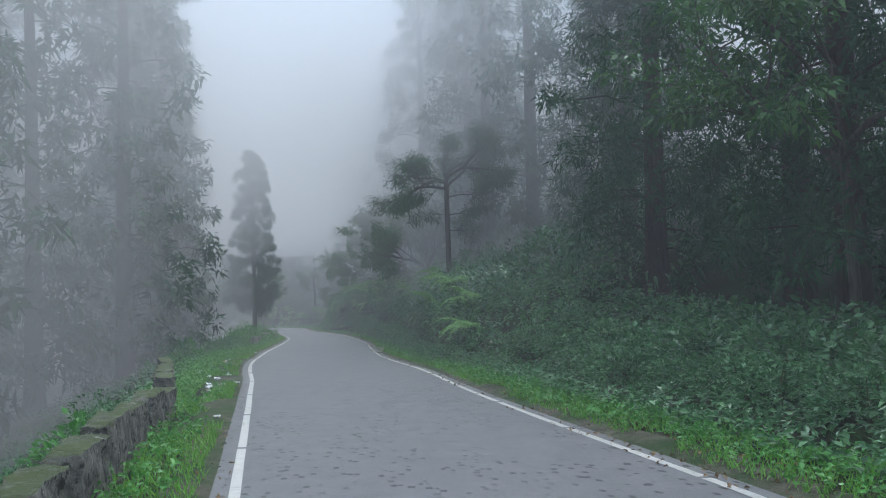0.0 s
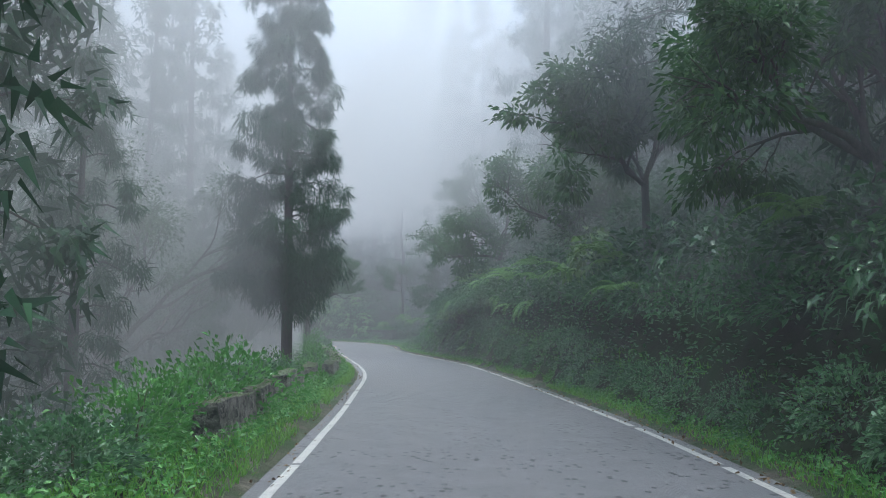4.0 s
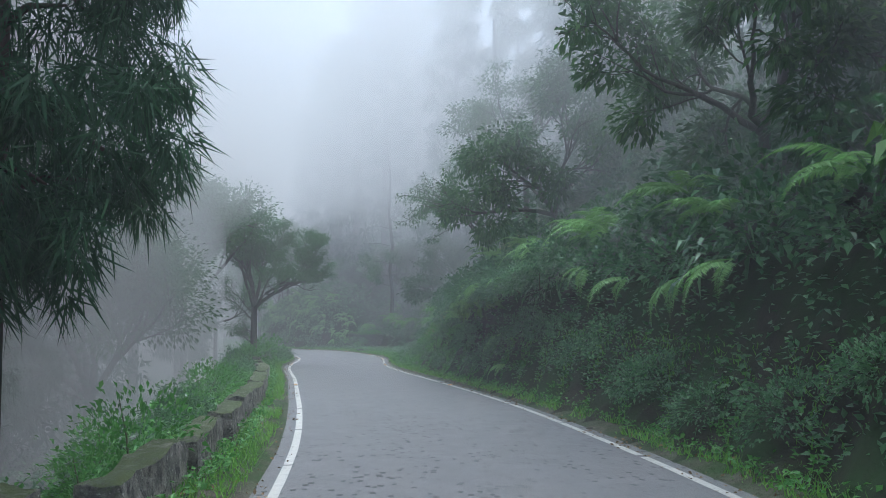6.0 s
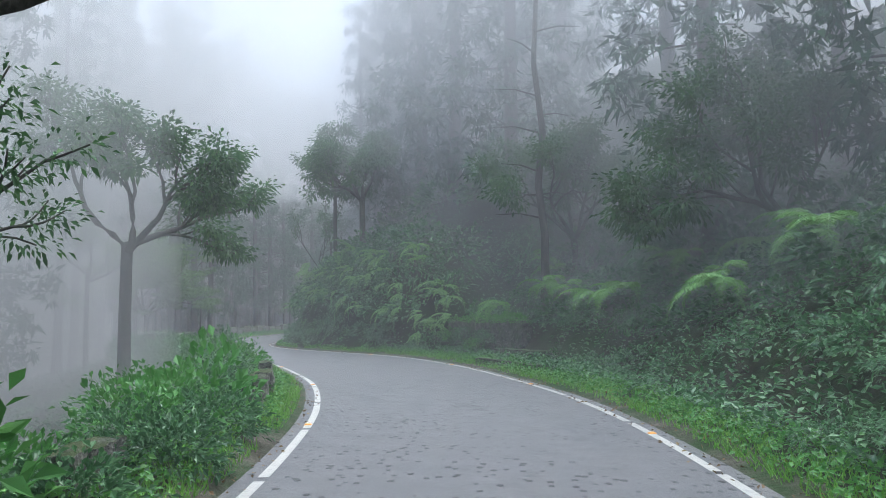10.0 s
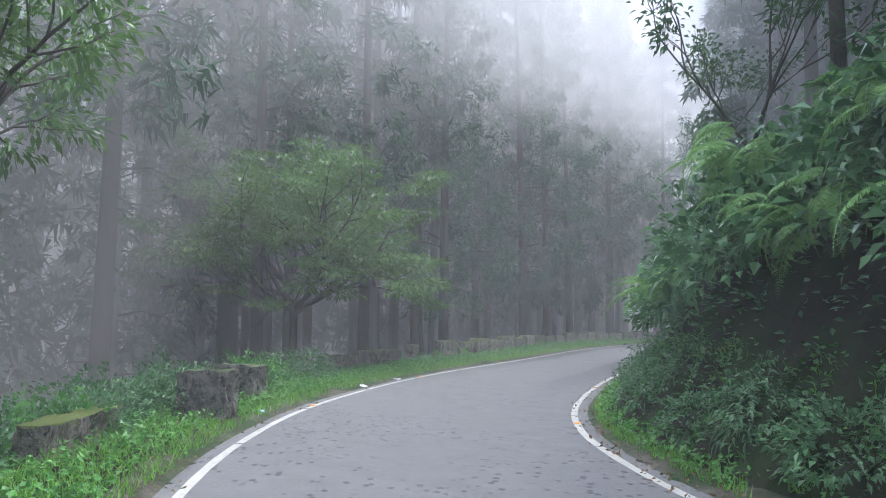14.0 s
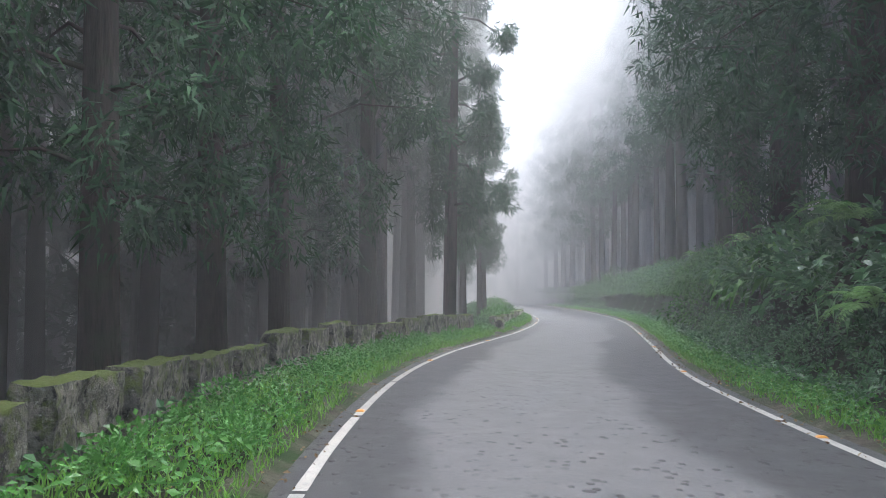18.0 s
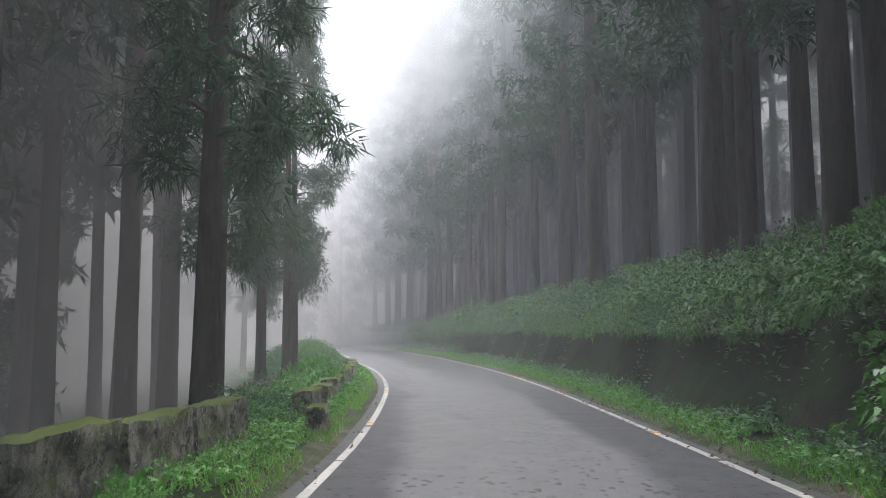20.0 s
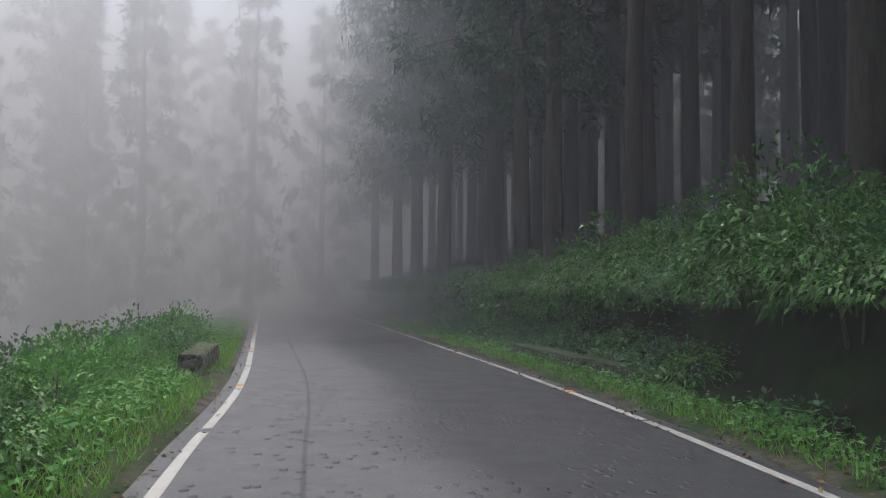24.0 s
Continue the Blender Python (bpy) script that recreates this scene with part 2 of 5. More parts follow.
ROAD_WIDTH = [              # between the edge lines, every 4 m
    4.37, 4.33, 4.24, 4.23, 4.29, 4.47, 4.68, 4.66, 4.59, 4.64, 4.69, 4.67,
    4.52, 4.37, 4.20, 4.20, 4.27, 4.26, 4.13, 3.99, 3.98, 4.07, 4.19, 4.35,
    4.46, 4.49, 4.78, 4.87, 4.77, 4.57, 4.43, 4.38, 4.48, 4.62, 4.62, 4.51,
    4.46, 4.56, 4.73, 4.83, 4.87, 4.82, 4.56, 4.26, 4.14, 4.08, 4.08, 4.16,
    4.25, 4.41, 4.60, 4.67, 4.53, 4.51]


# ---- the road's line ----
STEP = 0.5
_knot = 16 + 4 * np.arange(len(ROAD_HEADING))
S_LINE = np.arange(-30, 300, STEP)
H_LINE = np.radians(np.interp(S_LINE, _knot, ROAD_HEADING))
W_LINE = np.interp(S_LINE, _knot, ROAD_WIDTH)
_i0 = int(round((16 + 30) / STEP))
X_LINE = np.concatenate([[0], np.cumsum(-np.sin(H_LINE[:-1]) * STEP)])
Y_LINE = np.concatenate([[0], np.cumsum(np.cos(H_LINE[:-1]) * STEP)])
X_LINE += ROAD_START[0] - X_LINE[_i0]
Y_LINE += ROAD_START[1] - Y_LINE[_i0]


def on_road(s, u):
    """The place u metres to the left of the centre line, s metres along the road."""
    x, y, h = (np.interp(s, S_LINE, a) for a in (X_LINE, Y_LINE, H_LINE))
    return x - np.cos(h) * u, y - np.sin(h) * u


def heading(s):
    return float(np.interp(s, S_LINE, H_LINE))


def half_width(s):
    return np.interp(s, S_LINE, W_LINE) / 2


def along(x, y):
    """s and u of places given as arrays."""
    x, y = np.asarray(x, float).ravel(), np.asarray(y, float).ravel()
    s, u = np.empty(len(x)), np.empty(len(x))
    for k in range(0, len(x), 4000):
        a, b = x[k:k + 4000], y[k:k + 4000]
        m = ((a[:, None] - X_LINE) ** 2 + (b[:, None] - Y_LINE) ** 2).argmin(1)
        s[k:k + 4000] = S_LINE[m] - np.sin(H_LINE[m]) * (a - X_LINE[m]) + np.cos(H_LINE[m]) * (b - Y_LINE[m])
        u[k:k + 4000] = -np.cos(H_LINE[m]) * (a - X_LINE[m]) - np.sin(H_LINE[m]) * (b - Y_LINE[m])
    return s, u


# ---- the lie of the land on both sides: along the road, the bank's toe, height and run, and the slope above it ----
BANK = np.array([
    (-30, 2.6, 0.5, 3.0, 0.1), (20, 2.6, 0.5, 3.0, 0.1), (34, 2.0, 0.8, 3.0, 0.2), (40, 1.1, 1.6, 1.8, 0.45),
    (58, 0.9, 2.0, 1.5, 0.6), (80, 0.7, 2.6, 1.5, 0.9), (94, 0.8, 2.8, 1.6, 1.0), (100, 1.0, 1.8, 1.6, 1.2), (108, 1.3, 1.4, 2.0, 0.8), (116, 2.3, 1.0, 1.5, 0.5),
    (126, 2.4, 1.4, 1.0, 0.7), (129, 1.0, 2.7, 1.6, 1.0), (136, 0.8, 2.9, 1.6, 0.9), (141, 0.8, 2.4, 1.4, 0.6), (150, 0.9, 2.0, 1.6, 0.5), (172, 1.2, 1.5, 1.4, 0.4),
    (186, 1.6, 1.5, 0.6, 0.5), (200, 1.8, 1.7, 0.4, 0.45), (216, 1.8, 1.6, 0.4, 0.4), (232, 1.6, 1.2, 1.6, 0.35), (300, 1.6, 1.2, 2.0, 0.3)])
# on the valley side: how wide the level verge is, and the slope below it
VERGE = np.array([(-30, 2.6, 0.5), (26, 1.4, 0.5), (34, 2.0, 0.5), (46, 2.6, 0.35), (54, 1.6, 0.4), (100, 1.7, 0.4), (112, 1.6, 0.25), (136, 1.4, 0.3), (146, 2.0, 0.4), (150, 2.4, 0.45), (180, 2.2, 0.45),
                  (190, 1.5, 0.45), (198, 1.2, 0.3), (215, 1.4, 0.22), (300, 2.0, 0.2)])


def ground_height(s, u):
    s, u = np.asarray(s, float), np.asarray(u, float)
    hw = half_width(s)
    toe, high, run, slope = (np.interp(s, BANK[:, 0], BANK[:, k]) for k in (1, 2, 3, 4))
    verge, down = (np.interp(s, VERGE[:, 0], VERGE[:, k]) for k in (1, 2))
    v = -u - hw
    k = np.clip((v - toe) / run, 0, 1)
    over = np.maximum(v - toe - run, 0)
    right = 0.05 * np.clip((v - 0.3) / 0.6, 0, 1) + high * k * k * (3 - 2 * k) + slope * 30 * (1 - np.exp(-over / 30))
    w = u - hw
    past = np.maximum(w - verge, 0)
    left = 0.05 * np.clip((w - 0.3) / 0.6, 0, 1) - down * 24 * (1 - np.exp(-past / 24))
    z = np.where(v > 0, right, np.where(w > 0, left, 0.0))
    return np.where(np.abs(u) < hw + 0.35, -0.03, z)


def height_at(x, y):
    s, u = along([x], [y])
    return float(ground_height(s, u)[0])


def mesh_object(name, verts, faces, mat, parent=None):
    me = bpy.data.meshes.new(name)
    me.from_pydata(verts, [], faces)
    if mat is not None:
        for m in (mat if isinstance(mat, (list, tuple)) else [mat]):
            me.materials.append(m)
    me.update()
    ob = new(name, me)
    if parent is not None:
        ob.parent = parent
    return ob


def axis_lines(lo, hi, step):
    far = [12, 30, 70, 160, 400, 900, 2000]
    return np.array([lo - f for f in reversed(far)] + list(np.arange(lo, hi + 0.01, step)) + [hi + f for f in far])


_gx, _gy = axis_lines(-112, 42, 0.7), axis_lines(-28, 236, 0.7)
GX, GY = np.meshgrid(_gx, _gy)
_s, _u = along(GX, GY)
_z = ground_height(_s, _u)
_n = np.array([noise.noise((a * 0.35, b * 0.35, 0)) + 0.5 * noise.noise((a * 1.1, b * 1.1, 3)) for a, b in zip(GX.ravel(), GY.ravel())])
_rough = np.clip((np.abs(_u) - half_width(_s) - 0.8) / 2.5, 0, 1)
_z = _z + _n * 0.22 * _rough
_nx, _ny = len(_gx), len(_gy)
_faces = [(j * _nx + i, j * _nx + i + 1, (j + 1) * _nx + i + 1, (j + 1) * _nx + i) for j in range(_ny - 1) for i in range(_nx - 1)]
ground = mesh_object("ground", np.stack([GX.ravel(), GY.ravel(), _z], 1).tolist(), _faces, SOIL)
ground.data.polygons.foreach_set("use_smooth", np.ones(len(_faces), bool))
tagged(ground, "damp soil slope under leaf litter and moss", "ground", kind="structure")


def strip(name, s0, s1, u_of, z, mat, step=0.5):
    """A ribbon along the road: u_of(s) gives the offsets across it, and z their heights."""
    ss = np.arange(s0, s1 + 0.01, step)
    verts, faces = [], []
    for s in ss:
        us = u_of(s)
        for u, zz in zip(us, z):
            x, y = on_road(s, u)
            verts.append((float(x), float(y), zz))
    n = len(z)
    for a in range(len(ss) - 1):
        for b in range(n - 1):
            faces.append((a * n + b, (a + 1) * n + b, (a + 1) * n + b + 1, a * n + b + 1))
    ob = mesh_object(name, verts, faces, mat)
    uv = ob.data.uv_layers.new(name="along")
    flat = [(u, s) for s in ss for u in u_of(s)]
    uv.data.foreach_set("uv", np.array([flat[v] for f in faces for v in f]).ravel())
    return ob


def _across(s):
    hw = float(half_width(s))
    e1, e2 = 0.30 + 0.12 * noise.noise((s * 0.5, 0, 5)), 0.30 + 0.12 * noise.noise((s * 0.5, 9, 5))
    return [hw + e1 + 0.06, hw + e1] + [hw * k / 4 for k in range(4, -5, -1)] + [-hw - e2, -hw - e2 - 0.06]


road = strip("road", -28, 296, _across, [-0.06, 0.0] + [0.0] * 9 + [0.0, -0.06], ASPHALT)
tagged(road, "damp grey asphalt road with dark pits and patches", "road", kind="structure")

# ---- building plants ----
def part(name, me, parent, label=""):
    """One mesh as a part under a thing."""
    ob = new(name, me)
    ob.parent = parent
    if label:
        ob["label"] = label
    return ob


def base_of(name, label, category, m, group=""):
    ob = new(name)
    ob.empty_display_size = 0.2
    ob.matrix_world = m
    return tagged(ob, label, category, group)


def quick_mesh(name, verts, faces, mat, smooth=False):
    me = bpy.data.meshes.new(name)
    me.from_pydata(np.asarray(verts).tolist(), [], np.asarray(faces).tolist() if isinstance(faces, np.ndarray) else faces)
    me.materials.append(mat)
    if smooth:
        me.polygons.foreach_set("use_smooth", np.ones(len(me.polygons), bool))
    return me


def unit(v):
    return v / np.maximum(np.linalg.norm(v, axis=-1, keepdims=True), 1e-6)


def leaf_quads(rs, at, way, length, ratio=0.45, fold=0.25, sag=0.15):
    """Folded leaves: a base, two sides and a tip for each place, pointing along way."""
    n = len(at)
    way = unit(way)
    side = unit(np.cross(way, rs.normal(size=(n, 3)) * 0.5 + (0, 0, 1.0)))
    up = np.cross(side, way)
    ln = (length * rs.uniform(0.7, 1.3, n))[:, None]
    w = ln * ratio * 0.5
    mid = at + way * ln * 0.48
    v = np.stack([at, mid + side * w + up * w * fold, at + way * ln - np.array((0, 0, 1.0)) * ln * sag, mid - side * w + up * w * fold], 1)
    f = np.arange(4 * n).reshape(n, 4)
    return v.reshape(-1, 3), f


def joined(pieces):
    verts, faces, k = [], [], 0
    for v, f in pieces:
        verts.append(v)
        faces.append(np.asarray(f) + k)
        k += len(v)
    return np.concatenate(verts), np.concatenate(faces)


def tube(points, radii, sides=7):
    """A tapered tube through points; quads only."""
    points = [Vector(p) for p in points]
    verts, faces = [], []
    for i, p in enumerate(points):
        d = (points[min(i + 1, len(points) - 1)] - points[max(i - 1, 0)]).normalized()
        a = d.orthogonal().normalized()
        b = d.cross(a)
        for k in range(sides):
            t = 2 * math.pi * k / sides
            verts.append(p + (a * math.cos(t) + b * math.sin(t)) * radii[i])
    for i in range(len(points) - 1):
        for k in range(sides):
            faces.append((i * sides + k, i * sides + (k + 1) % sides, (i + 1) * sides + (k + 1) % sides, (i + 1) * sides + k))
    return np.array(verts), np.array(faces)


# ---- conifers ----
def needle_tufts(rs, at, way, length, ratio):
    """Needle cords: one slim triangle each, broad at its root."""
    n = len(at)
    way = unit(way)
    side = unit(np.cross(way, rs.normal(size=(n, 3))))
    ln = (length * rs.uniform(0.6, 1.4, n))[:, None]
    tip = at + way * ln - np.array((0, 0, 1.0)) * ln * 0.15
    v = np.stack([at - side * ln * ratio * 0.5, at + side * ln * ratio * 0.5, tip], 1)
    return v.reshape(-1, 3), np.arange(3 * n).reshape(n, 3)


def conifer_meshes(seed, height, bare, spread, girth, clumps, sprays, spray_len, ratio=0.2, droop=0.35):
    """Trunk with limbs, and a crown of rounded clumps of needle cords that radiate from each limb's end."""
    rs = np.random.RandomState(seed)
    bend = rs.uniform(-1, 1, 2) * 0.01
    spine = lambda t: np.array((bend[0] * t * t * height, bend[1] * t * t * height, t * height))
    ts = np.array((0, 0.012, 0.03, 0.07, 0.15, 0.3, 0.5, 0.7, 0.85, 1.0))
    rad = girth * (1.02 - 0.88 * ts + 0.55 * np.exp(-ts / 0.014))
    trunk = tube([spine(t) for t in ts], rad, 11)
    wood, leaves = [], []
    for k in range(clumps):
        t = bare + (1 - bare) * ((k + rs.uniform(0, 1)) / clumps) ** 1.2
        h = (t - bare) / (1 - bare)
        reach = spread * (0.55 + 0.45 * min(1, h * 6)) * (1 - h) ** 0.5 * rs.uniform(0.35, 1.0) + 0.1
        az = k * 2.4 + rs.uniform(-0.5, 0.5)
        out = np.array((math.cos(az), math.sin(az), 0))
        root = spine(t)
        end = root + out * reach + np.array((0, 0, rs.uniform(-0.3, 0.25) * reach))
        if k % 2 == 0:
            wood.append(tube([root, root * 0.5 + end * 0.5 + np.array((0, 0, 0.12 * reach)), end], [0.05 * (1.2 - h), 0.03, 0.012], 4))
        size = rs.uniform(0.55, 1.0) * (0.55 + 0.45 * (1 - h)) * spread / 2.9 + 0.08
        lobes = unit(rs.normal(size=(7, 3)) * (1, 1, 0.7)) * size * rs.uniform(0.45, 0.8, (7, 1))
        which = rs.randint(0, 7, sprays)
        d = unit(rs.normal(size=(sprays, 3)))
        place = end + lobes[which] + d * size * 0.42 * rs.uniform(0.2, 1.0, (sprays, 1)) ** 0.6
        way = d * 0.7 + rs.normal(size=(sprays, 3)) * 0.5 + np.array((0, 0, -droop))
        leaves.append(needle_tufts(rs, place, way, spray_len, ratio))
    return quick_mesh("trunk", *trunk, BARK, True), quick_mesh("branchwork", *joined(wood), BARK, True), quick_mesh("crown", *joined(leaves), NEEDLE)


CONIFERS = {
    "tall": [conifer_meshes(11 + k, 25.0 + k, 0.3, 2.9, 0.25, 46, 100, 0.36, 0.3) for k in range(3)],
    "edge": [conifer_meshes(71 + k, 25.0, 0.13, 3.5, 0.28, 96, 290, 0.23, 0.22) for k in range(2)],
    "back": [conifer_meshes(81 + k, 29.0, 0.26, 2.7, 0.25, 40, 40, 0.5, 0.45) for k in range(2)],
    "full": [conifer_meshes(31 + k, 23.0 + 2 * k, 0.05, 3.1, 0.32, 84, 95, 0.36, 0.36) for k in range(3)],
    "dark": [conifer_meshes(35 + k, 22.0, 0.06, 3.2, 0.32, 112, 290, 0.22, 0.24) for k in range(2)],
    "hill": [conifer_meshes(91 + k, 23.0, 0.1, 3.6, 0.36, 90, 300, 0.22, 0.22) for k in range(2)],
    "broad": [conifer_meshes(98 + k, 25.0, 0.24, 4.0, 0.3, 84, 170, 0.28, 0.28) for k in range(2)],
    "giant": [conifer_meshes(95, 27.0, 0.32, 3.2, 0.34, 50, 120, 0.34, 0.3)],
    "mid": [conifer_meshes(61 + k, 18.0, 0.2, 2.1, 0.16, 56, 460, 0.2, 0.15) for k in range(2)],
    "low": [conifer_meshes(41, 13.6, 0.19, 2.1, 0.18, 110, 620, 0.24, 0.09, 0.8), conifer_meshes(42, 11.0, 0.2, 2.0, 0.18, 56, 300, 0.24, 0.12, 0.8)],
    "spire": [conifer_meshes(51 + k, 25.0, 0.05, 3.2, 0.3, 58, 60, 0.5, 0.45) for k in range(3)],
}
CONIFER_LABELS = {
    "tall": "tall conifer with a bare dark trunk on the forest slope",
    "mid": "slender conifer with hanging rounded needle clumps by the road",
    "dark": "tall dark conifer with soft drooping clumps down to the undergrowth",
    "hill": "broad-crowned dark conifer leaning over the bank",
    "broad": "tall conifer with wide hanging boughs over the road",
    "giant": "old conifer with a very thick dark trunk",
    "edge": "conifer with soft hanging foliage at the forest edge",
    "full": "tall dark conifer with drooping needle clumps down to the undergrowth",
    "low": "young conifer with shaggy drooping needles beside the stone parapet",
    "spire": "fog-veiled conifer with a pointed crown on the valley slope",
}


FAR_TREES = {}


def conifer(kind, s, u, scale=1.0, turn=None, variant=None):
    rr = random.Random(round(s * 31 + u * 17))
    x, y = on_road(s, u)
    z = height_at(x, y) - 0.15
    size = scale * rr.uniform(0.94, 1.06)
    m = pose(float(x), float(y), z, rr.uniform(-1, 1), rr.uniform(-1, 1), rr.uniform(0, 360) if turn is None else turn) @ Matrix.Diagonal((size, size, size, 1))
    if kind == "back":
        trunk, limbs, crown = rr.choice(CONIFERS[kind])
        for me in (trunk, crown):
            FAR_TREES.setdefault(me.materials[0].name, []).append((me, m))
        return None
    t = base_of("conifer", CONIFER_LABELS[kind], "tree", m, "roadside conifers")
    trunk, limbs, crown = CONIFERS[kind][rr.randrange(len(CONIFERS[kind])) if variant is None else variant]
    part("trunk", trunk, t)
    tagged(part("branchwork", limbs, t), kind="stuff")
    part("crown", crown, t)
    return t


# ---- broadleaved trees ----
def branch(rs, wood, tips, start, way, length, radius, depth, spread, lift):
    """Grows a limb, its side limbs and the places where leaves hang."""
    n = 4
    pts, d = [np.array(start, float)], np.array(way, float)
    for k in range(n):
        d = unit(d + rs.normal(size=3) * 0.16 + np.array((0, 0, lift)))
        pts.append(pts[-1] + d * length / n)
    wood.append(tube(pts, np.linspace(radius, radius * 0.55, n + 1), 8 if radius > 0.06 else 5))
    if depth == 0:
        tips.append((pts[-1], d))
        tips.append((pts[-2], d))
        tips.append((pts[2], d))
        return
    for k in range(rs.randint(2, 4)):
        from_ = pts[rs.randint(2, n + 1)]
        side = unit(np.cross(d, rs.normal(size=3)))
        branch(rs, wood, tips, from_, unit(d + side * spread), length * rs.uniform(0.6, 0.8), radius * 0.52, depth - 1, spread, lift)
    branch(rs, wood, tips, pts[-1], d, length * 0.7, radius * 0.55, depth - 1, spread, lift)


def broadleaf(name, label, s, u, seed, bole, limbs, depth, length, girth, leaf, per_tip, cluster, towards=(0, 0), spread=0.75, lift=0.03, mat=None,
              bark_mat=None, drop=0.25, lower=None, flat=0.55, rise=(0.3, 1.8), low=-9.0):
    rs = np.random.RandomState(seed)
    wood, tips = [], []
    towards = (towards[0] * (1 if u > 0 else -1), towards[1])
    top = np.array((towards[0] * 0.15, towards[1] * 0.15, bole))
    wood.append(tube([(0, 0, -0.3), (0.03, 0, 0.15), top * 0.5, top], [girth * 1.5, girth * 1.08, girth * 0.95, girth * 0.85], 11))
    for k in range(limbs):
        az = 2 * math.pi * (k + rs.uniform(-0.3, 0.3)) / limbs
        way = unit(np.array((math.cos(az) * 0.75 + towards[0], math.sin(az) * 0.75 + towards[1], rs.uniform(*rise))))
        branch(rs, wood, tips, top * rs.uniform(0.85, 1.0), way, length * rs.uniform(0.8, 1.15), girth * 0.6, depth, spread, lift)
    for h in (lower or ()):
        az = rs.uniform(1.9, 4.4) + (0 if u > 0 else math.pi)
        branch(rs, wood, tips, (0, 0, h), unit(np.array((math.cos(az), math.sin(az), 0.25))), length * 0.7, girth * 0.28, 1, spread, 0.0)
    places, ways = [], []
    per_tip, cluster, leaf = int(per_tip * 1.05), cluster * 0.8, leaf * 0.86
    for p, d in tips:
        r = unit(rs.normal(size=(per_tip, 3))) * rs.uniform(0.0, 1.6, (per_tip, 1)) ** 0.7
        places.append(p + r * cluster * (1, 1, flat))
        ways.append(unit(r) * 0.8 + d * 0.5 + np.array((0, 0, -drop)))
    at, way = np.concatenate(places), np.concatenate(ways)
    over_road = (np.abs(u - at[:, 0]) < float(half_width(s)) + 0.4) & (at[:, 2] < 3.6)
    over_road |= at[:, 2] < low
    at, way = at[~over_road], way[~over_road]
    cv, cf = leaf_quads(rs, at, way, np.full(len(at), leaf), 0.46, 0.25, 0.25)
    x, y = on_road(s, u)
    t = base_of(name, label, "tree", pose(float(x), float(y), height_at(x, y), 0, 0, math.degrees(heading(s))))
    part("trunk", quick_mesh("trunk", *wood[0], bark_mat or PALE_BARK, True), t)
    tagged(part("branchwork", quick_mesh("branchwork", *joined(wood[1:]), bark_mat or PALE_BARK, True), t), kind="stuff")
    part("crown", quick_mesh("crown", cv, cf, mat or CANOPY), t)
    return t


# ---- shrubs, herbs and ferns ----
def shrub_meshes(seed, n, leaf, ratio, mat, flat=0.8, ragged=0.25, drop=0.1, stems=1):
    """A mound of leaves about one metre in radius, on thin stems."""
    rs = np.random.RandomState(seed)
    d = unit(rs.normal(size=(n, 3)))
    d[:, 2] = np.abs(d[:, 2]) * 1.15 - 0.25
    d = unit(d)
    bumps = np.array([noise.noise(Vector(v * 2.2 + np.array((seed * 3.1, 0, 0)))) for v in d])
    r = (0.82 + ragged * 1.6 * bumps) * rs.uniform(0.5, 1.0, n) ** 0.4
    at = d * r[:, None] * (1, 1, flat) + np.array((0, 0, 0.3))
    way = d + rs.normal(size=(n, 3)) * 0.45 + np.array((0, 0, 0.25 - drop))
    lv, lf = leaf_quads(rs, at, way, np.full(n, leaf), ratio, 0.3, 0.15 + drop)
    wood = []
    for k in range(stems):
        e = at[rs.randint(n)] * 0.9
        wood.append(tube([(e[0] * 0.12, e[1] * 0.12, -0.35), (e[0] * 0.5, e[1] * 0.5, e[2] * 0.55), e], [0.022, 0.015, 0.006], 4))
    wv, wf = joined(wood)
    return quick_mesh("stem", wv, wf, STEM), quick_mesh("foliage", lv, lf, mat)


SHRUBS = {
    "broad": [shrub_meshes(101 + k, 900, 0.135, 0.5, LEAF, 0.8, 0.4) for k in range(3)],
    "small": [shrub_meshes(111 + k, 1000, 0.115, 0.5, LEAF, 0.85, 0.42) for k in range(3)],
    "hedge": [shrub_meshes(121 + k, 900, 0.16, 0.36, HEDGE, 0.8, 0.34, 0.35) for k in range(3)],
    "fine": [shrub_meshes(151 + k, 1500, 0.095, 0.42, HEDGE, 0.85, 0.34, 0.2, 3) for k in range(2)],
    "herb": [shrub_meshes(131 + k, 280, 0.19, 0.55, HERB, 0.9, 0.35, 0.0) for k in range(3)],
    "lance": [shrub_meshes(141 + k, 800, 0.19, 0.22, LEAF, 0.95, 0.45, 0.3) for k in range(2)],
    "weed": [shrub_meshes(171 + k, 620, 0.13, 0.45, HERB, 0.95, 0.5, 0.05, 3) for k in range(2)],
    "bigleaf": [shrub_meshes(161, 90, 0.36, 0.62, YOUNG, 0.9, 0.4, 0.35, 4)],
}
SHRUB_LABELS = {
    "broad": "dark green broad-leaved shrub growing on the roadside bank",
    "small": "dense dark shrub of small glossy leaves on the bank",
    "hedge": "bright green overhanging hedge shrub above the cut bank",
    "fine": "tall bright green shrub of fine leaves above the cut bank",
    "herb": "fresh green leafy weed clump at the road's verge",
    "weed": "leafy yellow-green bush by the stone parapet",
    "bigleaf": "creeper with large heart-shaped pale green leaves",
    "lance": "straggling shrub with long narrow drooping leaves",
}


THICKET = {}


